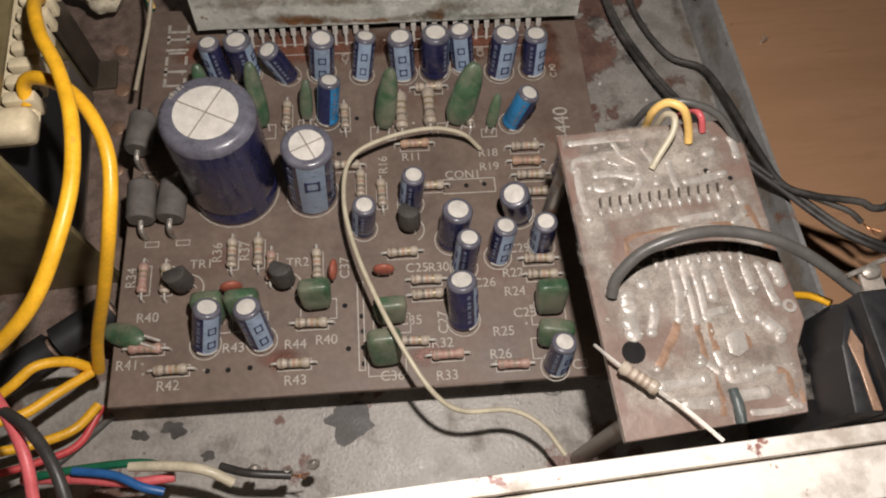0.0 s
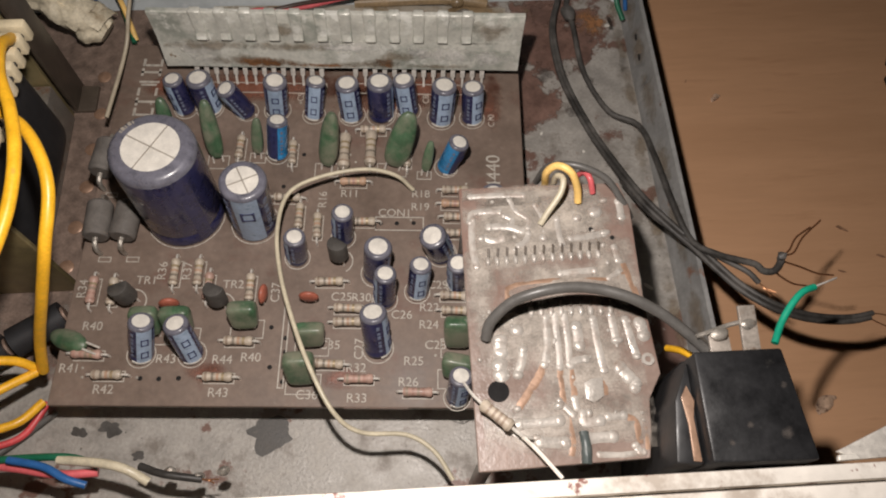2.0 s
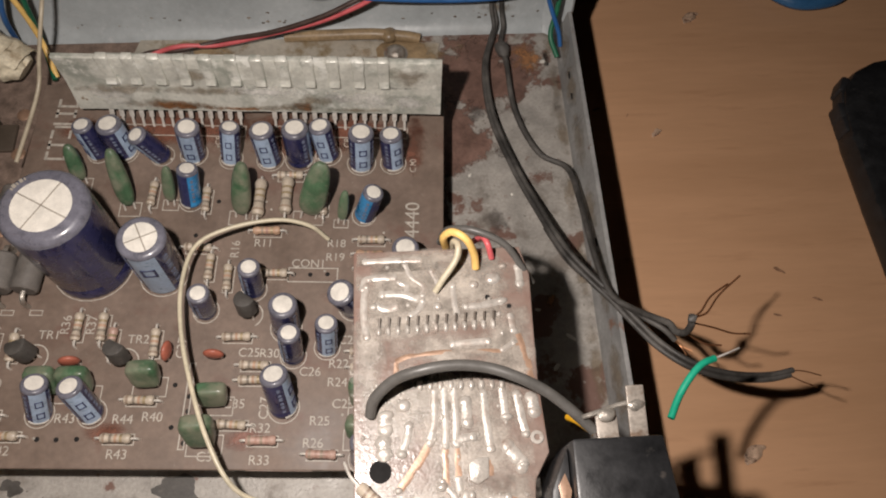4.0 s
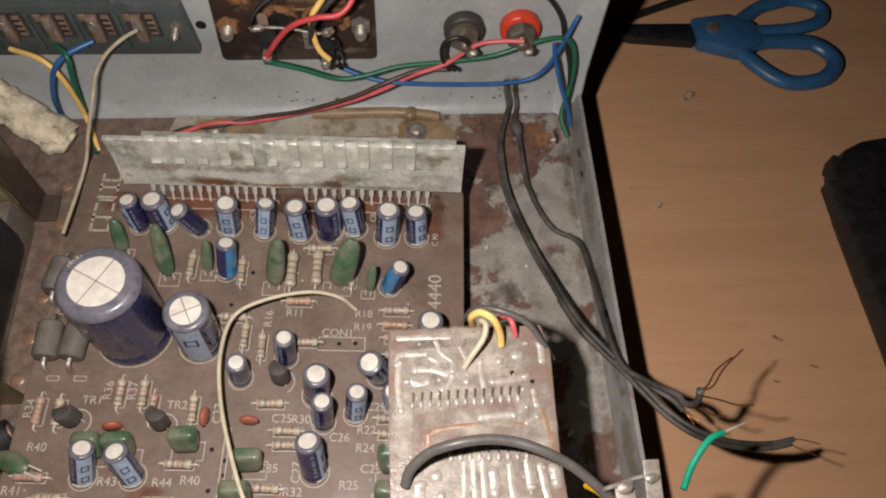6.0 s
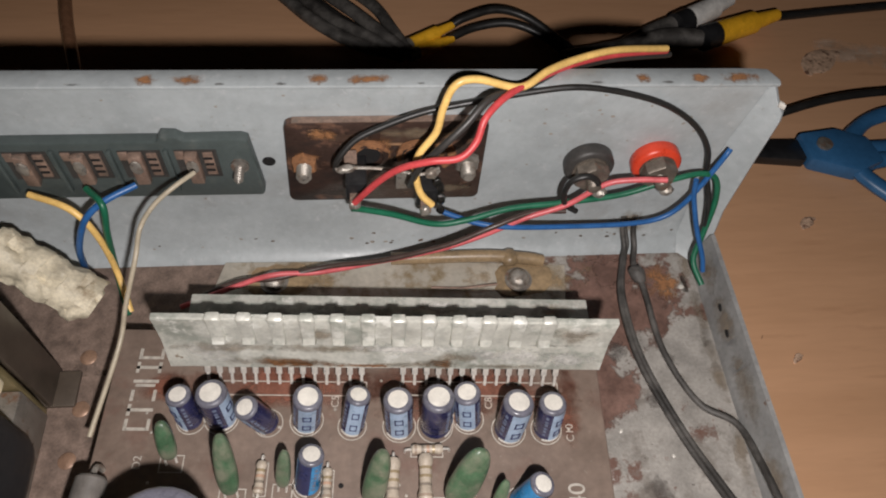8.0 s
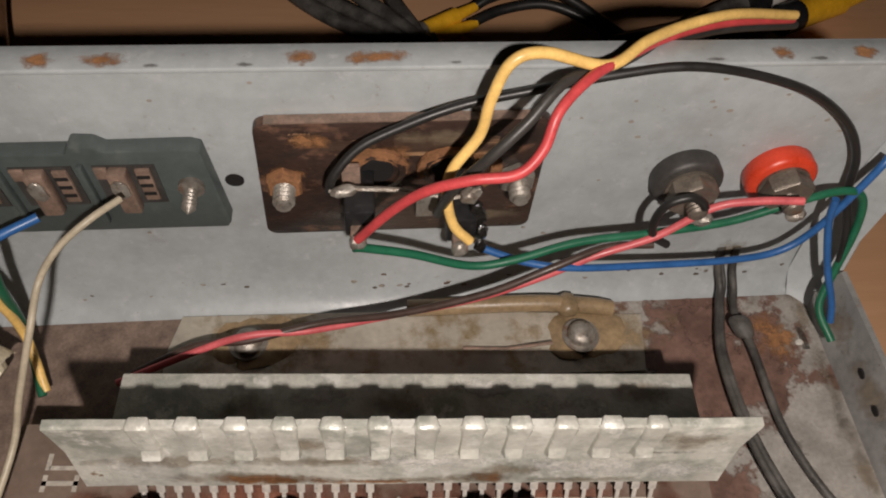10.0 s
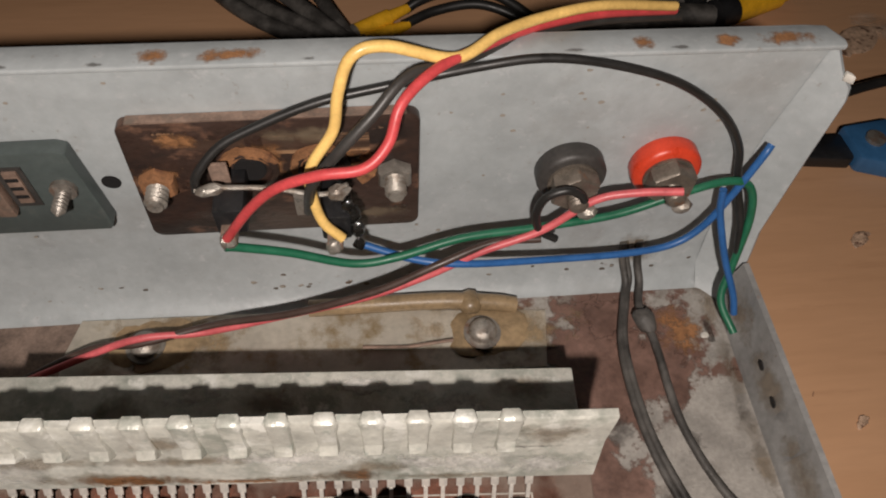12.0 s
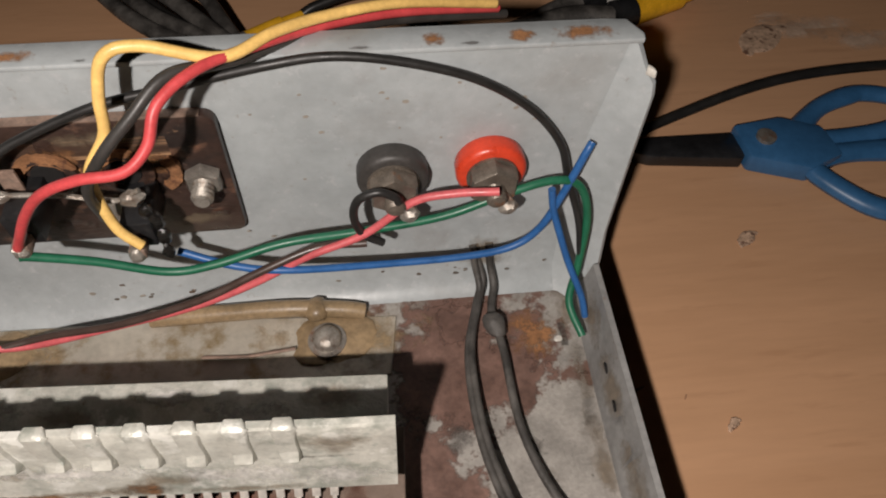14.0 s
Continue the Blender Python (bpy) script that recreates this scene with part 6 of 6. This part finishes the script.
wire("green_wire", [(5.0, 152.4, 20.2), (6.7, 152.8, 19.4), (14.2, 154.0, 15.4), (23.7, 154.3, 10.9), (31.3, 155.0, 11.1), (42.0, 157.0, 12.7), (54.8, 158.0, 13.2), (68.6, 159.0, 14.5), (79.4, 160.0, 18.3), (87.2, 161.0, 19.5), (91.9, 161.0, 17.3), (94.1, 159.5, 10.2), (93.4, 156.0, 0.8), (92.0, 152.1, -5.0), (93.8, 146.3, -8.0)], 0.74, W_GRN, "dark green wire sagging along the panel", "wire", "panel wires")
wire("blue_wire", [(24.9, 158.0, 11.3), (33.7, 156.0, 8.7), (42.6, 155.0, 7.8), (58.1, 157.0, 4.6), (72.0, 158.0, 3.6), (81.0, 158.8, 4.4), (85.8, 159.6, 8.4), (88.8, 160.6, 15.8), (91.5, 162.0, 24.2), (92.6, 163.0, 26.0)], 0.68, W_BLU, "blue wire along the back panel", "wire", "panel wires")
wire("blue_wire", [(86.9, 160.8, 17.5), (87.6, 160.0, 13.5), (88.8, 158.8, 9.6), (91.2, 156.0, 2.8), (94.2, 152.6, -4.0), (95.2, 150.4, -8.0)], 0.66, W_BLU, "blue wire dropping into the corner", "wire", "panel wires")
wire("red_wire", [(76.8, 156.5, 23.0), (70.0, 157.5, 22.0), (63.3, 158.0, 19.9), (55.4, 157.0, 13.7), (45.4, 156.0, 9.8), (36.2, 155.0, 4.7), (25.5, 154.0, 0.4), (10.3, 153.7, -4.0), (-4.1, 153.0, -7.0), (-15.0, 152.0, -6.0), (-24.1, 150.4, -8.0), (-37.7, 145.9, -10.0)], 0.68, W_PINK, "red wire twisted with a brown one", "wire", "panel wires")
wire("brown_wire", [(55.6, 157.0, 11.2), (47.3, 157.0, 10.8), (37.5, 154.5, 8.5), (27.1, 153.0, 3.8), (12.3, 153.0, -2.0), (-2.0, 153.9, -6.0), (-15.1, 151.5, -7.0), (-24.3, 151.5, -8.0), (-36.8, 147.4, -11.0)], 0.7, W_BRN, "brown-black wire twisted with a red one", "wire", "panel wires")
wire("black_wire", [(61.2, 157.0, 21.2), (60.4, 157.3, 22.4), (57.9, 157.3, 23.7), (54.8, 157.3, 22.1), (53.9, 157.3, 18.0), (55.1, 157.3, 13.4), (58.3, 157.3, 10.6)], 0.72, W_BLKM, "short black wire hooked to the binding post", "wire", "panel wires")
wire("ivory_wire", [(-27.5, 157.0, 27.8), (-30.7, 153.0, 28.5), (-35.1, 150.0, 26.2), (-38.5, 147.0, 22.3), (-39.2, 141.1, 20.0), (-42.4, 134.7, 12.0), (-44.5, 127.9, 6.0), (-48.5, 110.1, 2.0)], 0.52, W_TAN, "tan wire from the terminal strip to the board", "wire", "strip wires")
wire("blue_wire", [(-40.8, 158.0, 22.8), (-47.3, 154.0, 22.1), (-52.0, 152.0, 18.0), (-56.6, 152.0, 7.4), (-61.3, 156.7, -8.0)], 0.75, W_BLU, "blue wire looping under the terminal strip", "wire", "strip wires")
wire("green_wire", [(-51.4, 158.0, 21.8), (-47.1, 153.0, 22.2), (-48.7, 152.0, 13.3), (-52.3, 153.7, -4.0), (-49.3, 143.7, -9.0)], 0.75, W_GRN, "green wire looping under the terminal strip", "wire", "strip wires")
wire("yellow_wire", [(-63.8, 158.0, 20.1), (-54.8, 154.0, 20.0), (-51.1, 152.0, 13.4), (-51.5, 152.3, -2.0), (-48.9, 144.6, -9.0)], 0.75, W_CREAM, "yellow wire looping under the terminal strip", "wire", "strip wires")

# ---- taped cable at the back corner ----
wrap = thing("taped_cable_joint", "cable joint wrapped in crumpled old masking tape", "taped joint")
a, b = Vector((-77, 153.5, 9.0)), Vector((-55.5, 144.5, -5.0))
axis = (b - a).normalized()
bm = tube([tuple(a.lerp(b, k / 8)) for k in range(9)], 5.2, 40, 6)
span = (b - a).length
side0 = axis.cross(Vector((0, 0, 1))).normalized()
up0 = side0.cross(axis)
for v in bm.verts:
    t = (v.co - a).dot(axis)
    c = a + axis * t
    d = v.co - c
    ang = math.atan2(d.dot(up0), d.dot(side0))
    fold = math.exp(-((ang - 1.45 - 0.35 * math.sin(t * 0.33)) / 0.22) ** 2)          # one deep crease along the wrap
    second = math.exp(-((ang - 0.35 - 0.3 * math.sin(t * 0.5 + 1)) / 0.25) ** 2)
    ends = min(1.0, 0.62 + 0.38 * min(t, span - t) / 3.5) if 0 <= t <= span else 0.62
    v.co = c + d * ends * (1.08 + 0.22 * noise.noise(v.co / 4.2) + 0.10 * noise.noise(v.co / 1.3) - 0.30 * fold - 0.16 * second)
part("tape_wrap", bm, M_MASK, wrap)
for k, (t0, turn) in enumerate(((0.10, 0.4), (0.42, 1.1), (0.72, 0.2), (0.9, 0.9))):
    c = a.lerp(b, t0)
    strip_bm = bmesh.new()
    rings = []
    for j in range(13):
        ang = turn + 2.0 * j / 12
        out = side0 * math.cos(ang) + up0 * math.sin(ang)
        r = 5.5 + 0.35 * noise.noise(Vector((j * 0.5, k * 3.0, 1)))
        rings.append([strip_bm.verts.new(c + out * (r + dr) + axis * (w + 0.8 * j / 12 + 0.3 * noise.noise(Vector((j, k, w))))) for w, dr in ((-1.5, 0), (1.5, 0.1), (1.5, 0.35), (-1.5, 0.25))])
    for p, q in zip(rings, rings[1:]):
        for j in range(4):
            strip_bm.faces.new((p[j], p[(j + 1) % 4], q[(j + 1) % 4], q[j]))
    part("tape_end", strip_bm, M_MASK, wrap, "loose crumpled tape end")
wire("grey_cable", [(-120, 160, 20), (-100, 158.5, 18), (-88, 156.8, 15), (-75, 153.0, 8.6)], 3.0, W_BLKM, "black mains cable into the taped joint", "cable", "mains cables")
wire("grey_cable", [(-120, 153, 16), (-98, 152.5, 15), (-86, 152.2, 12), (-75, 151.6, 7)], 2.2, W_WHT, "pale mains cable into the taped joint", "cable", "mains cables")

# ---- things on the table ----
sc = thing("scissors", "scissors with black blade end and blue plastic handles", "scissors",
           at=mm(3.5 + 152 * 0.12, -1.5 + 212 * 0.12, 0) @ Matrix.Diagonal((0.88, 0.88, 1.0, 1.0)))


def flat_loop(points, r, squash=0.7):
    bm = tube(points + points[:3], r, 12, 6)
    for v in bm.verts:
        v.co.z = -30.5 + (v.co.z + 30.5) * squash
    return bm


part("blade", prism([(112, 214.5), (122, 217.5), (152, 217.5), (156, 212), (152, 206.5), (124, 209.5)], -33.6, -29.8, 0.5), M_BLACK, sc, "black blade sheath")
part("handle_neck", prism([(152, 218.5), (168, 221), (180, 216), (182, 204), (170, 199), (153, 205)], -33.6, -27.6, 1.2), M_SCIS, sc, "blue handle neck")
part("finger_loop", flat_loop([(172, 214, -30.5), (184, 226, -30.5), (200, 232, -30.5), (214, 228, -30.5), (212, 219, -30.5), (196, 214, -30.5)], 3.1), M_SCIS, sc, "blue finger loop")
part("finger_loop", flat_loop([(172, 204, -30.5), (186, 207, -30.5), (204, 206, -30.5), (212, 196, -30.5), (204, 186, -30.5), (188, 184, -30.5), (177, 193, -30.5)], 3.5), M_SCIS, sc, "blue finger loop")
part("rivet_or_vent_disc", moved(lathe([(3, 0), (3, 1), (0, 1.4)], 16), Matrix.Translation((160, 212, -27.6))), M_STEEL, sc, "steel rivet")

grip = thing("tool_handle", "matt black plastic tool body lying on the table", "tool")
body = prism([(188.0, 46), (187.4, 84), (186.6, 104), (186.0, 126), (186.8, 137), (189.0, 145.5), (194.5, 151.6), (202, 155.4), (212, 157), (236, 157), (240, 150), (240, 46)], -34, -24, 3.0)
part("tool_body", body, M_BLACK, grip)
for k in range(4):
    part("grip_rib", moved(box(-1.4, 1.6, -3.0, 3.0, -32, -25.5, 0.9), Matrix.Translation((187.2 + 1.1 * k * (k > 1), 132 + 5.0 * k, 0)) @ Matrix.Rotation(radians(-14 * max(0, k - 1)), 4, "Z")), M_TAPE, grip, "raised black grip rib")
part("worn_screw", moved(lathe([(2.4, 0), (2.4, 0.5), (1.8, 0.9), (0, 0.9)], 18), Matrix.Translation((209, 139, -24))), M_STEEL, grip, "dull screw head")

for pts, r, text in (([(-44, 312, -30), (-26, 293.3, -29), (-10.2, 273.6, -28), (4.6, 262, -28), (22, 256, -29)], 2.4, "black lead bundled behind the case"),
                     ([(-36, 309, -29), (-18, 290.5, -28), (-2.5, 272.4, -27), (12, 260.8, -26), (22.8, 255.6, -28)], 2.3, "black lead bundled behind the case"),
                     ([(-28, 311, -30), (-13, 290, -29), (1.5, 272.4, -28), (13.5, 261.4, -27), (23, 255.4, -27)], 1.9, "black lead bundled behind the case"),
                     ([(-22, 308, -28), (-8, 289, -26), (5.1, 273.9, -25), (15.7, 261.4, -25), (23.6, 255, -27)], 2.4, "dusty black lead bundled behind the case"),
                     ([(-12, 308, -28), (3.5, 287.5, -25), (12.7, 275.4, -24), (18.7, 264, -25), (24.2, 254.6, -27)], 2.2, "black lead bundled behind the case"),
                     ([(39.5, 269.4, -27), (44.9, 271.6, -25), (57, 275.2, -24), (68.6, 273.2, -26), (80.5, 263.7, -29), (90, 254, -31)], 1.5, "thin black lead arching behind the case"),
                     ([(38.6, 265, -29), (49, 270, -28), (62, 271.2, -27), (74, 266.8, -29), (83.8, 257.3, -31)], 1.5, "thin brown-black lead arching behind the case"),
                     ([(80, 255, -30), (102, 259.6, -29), (120, 264.6, -28), (134, 264, -28)], 3.6, "thick black lead of a signal plug"),
                     ([(100, 259, -30), (112, 266, -29), (121.7, 270.6, -28), (127, 272.6, -28)], 3.4, "thick black lead of a signal plug"),
                     ([(168, 276.5, -28), (190, 281, -29), (230, 289, -31), (290, 300, -32)], 1.6, "thin black lead on the table"),
                     ([(104, 206, -32), (140, 222, -30), (180, 232, -26), (240, 240, -31), (300, 236, -31)], 1.5, "thin black lead beneath the scissors")):
    wire("black_lead", pts, r, W_LEAD if r > 1.9 else W_BLKM, text, "cable", "leads on the table")
# unidentified brown rod, drawn as a wire at guessed heights
wire("brown_rod", [(-84.0, 238, -22), (-86.5, 247, -20), (-90.9, 261.4, -20), (-96, 281, -21), (-104, 312, -24), (-112, 340, -30)], 2.1, W_BROWNROD, "glossy brown rod behind the case", "cable", "leads on the table")
for p, q, colour, text in (((140, 265.4, -27), (168, 276.6, -27), W_YEL, "yellow signal plug on the table"), ((131, 273.4, -27), (152, 285.6, -27), W_WHTP, "white signal plug on the table"), ((24.6, 259.6, -27), (41, 270, -26.5), W_YEL, "yellow signal plug on the table"), ((27, 258.4, -29), (40.4, 265.2, -29), W_YEL, "yellow signal plug on the table")):
    plug = thing("signal_plug", text, "plug", "signal plugs")
    p, q = Vector(p), Vector(q)
    d = (q - p).normalized()
    size = 4.6 if p.x > 100 else 2.6
    part("plug_body", rod(p, p + d * (q - p).length * 0.6, size, 18, r2=size * 0.92), colour, plug)
    part("plug_neck", rod(p + d * (q - p).length * 0.6, q, size * 0.72, 18, r2=size * 0.5), colour, plug)
    part("plug_shell", rod(p - d * size * 1.4, p, size * 1.04, 18), M_STEEL if size < 3 else M_BLACK, plug, "plug shell")
for x, y, w, h in ((200, 262, 26, 7), (216, 256, 18, 6), (190, 268, 12, 5)):
    tagged(stain((x, y, -33.95), (w, 0, 0), (0, h, 0), M_STSMEAR, None), "pale dried smear on the table top", "smear", "smears on the table")
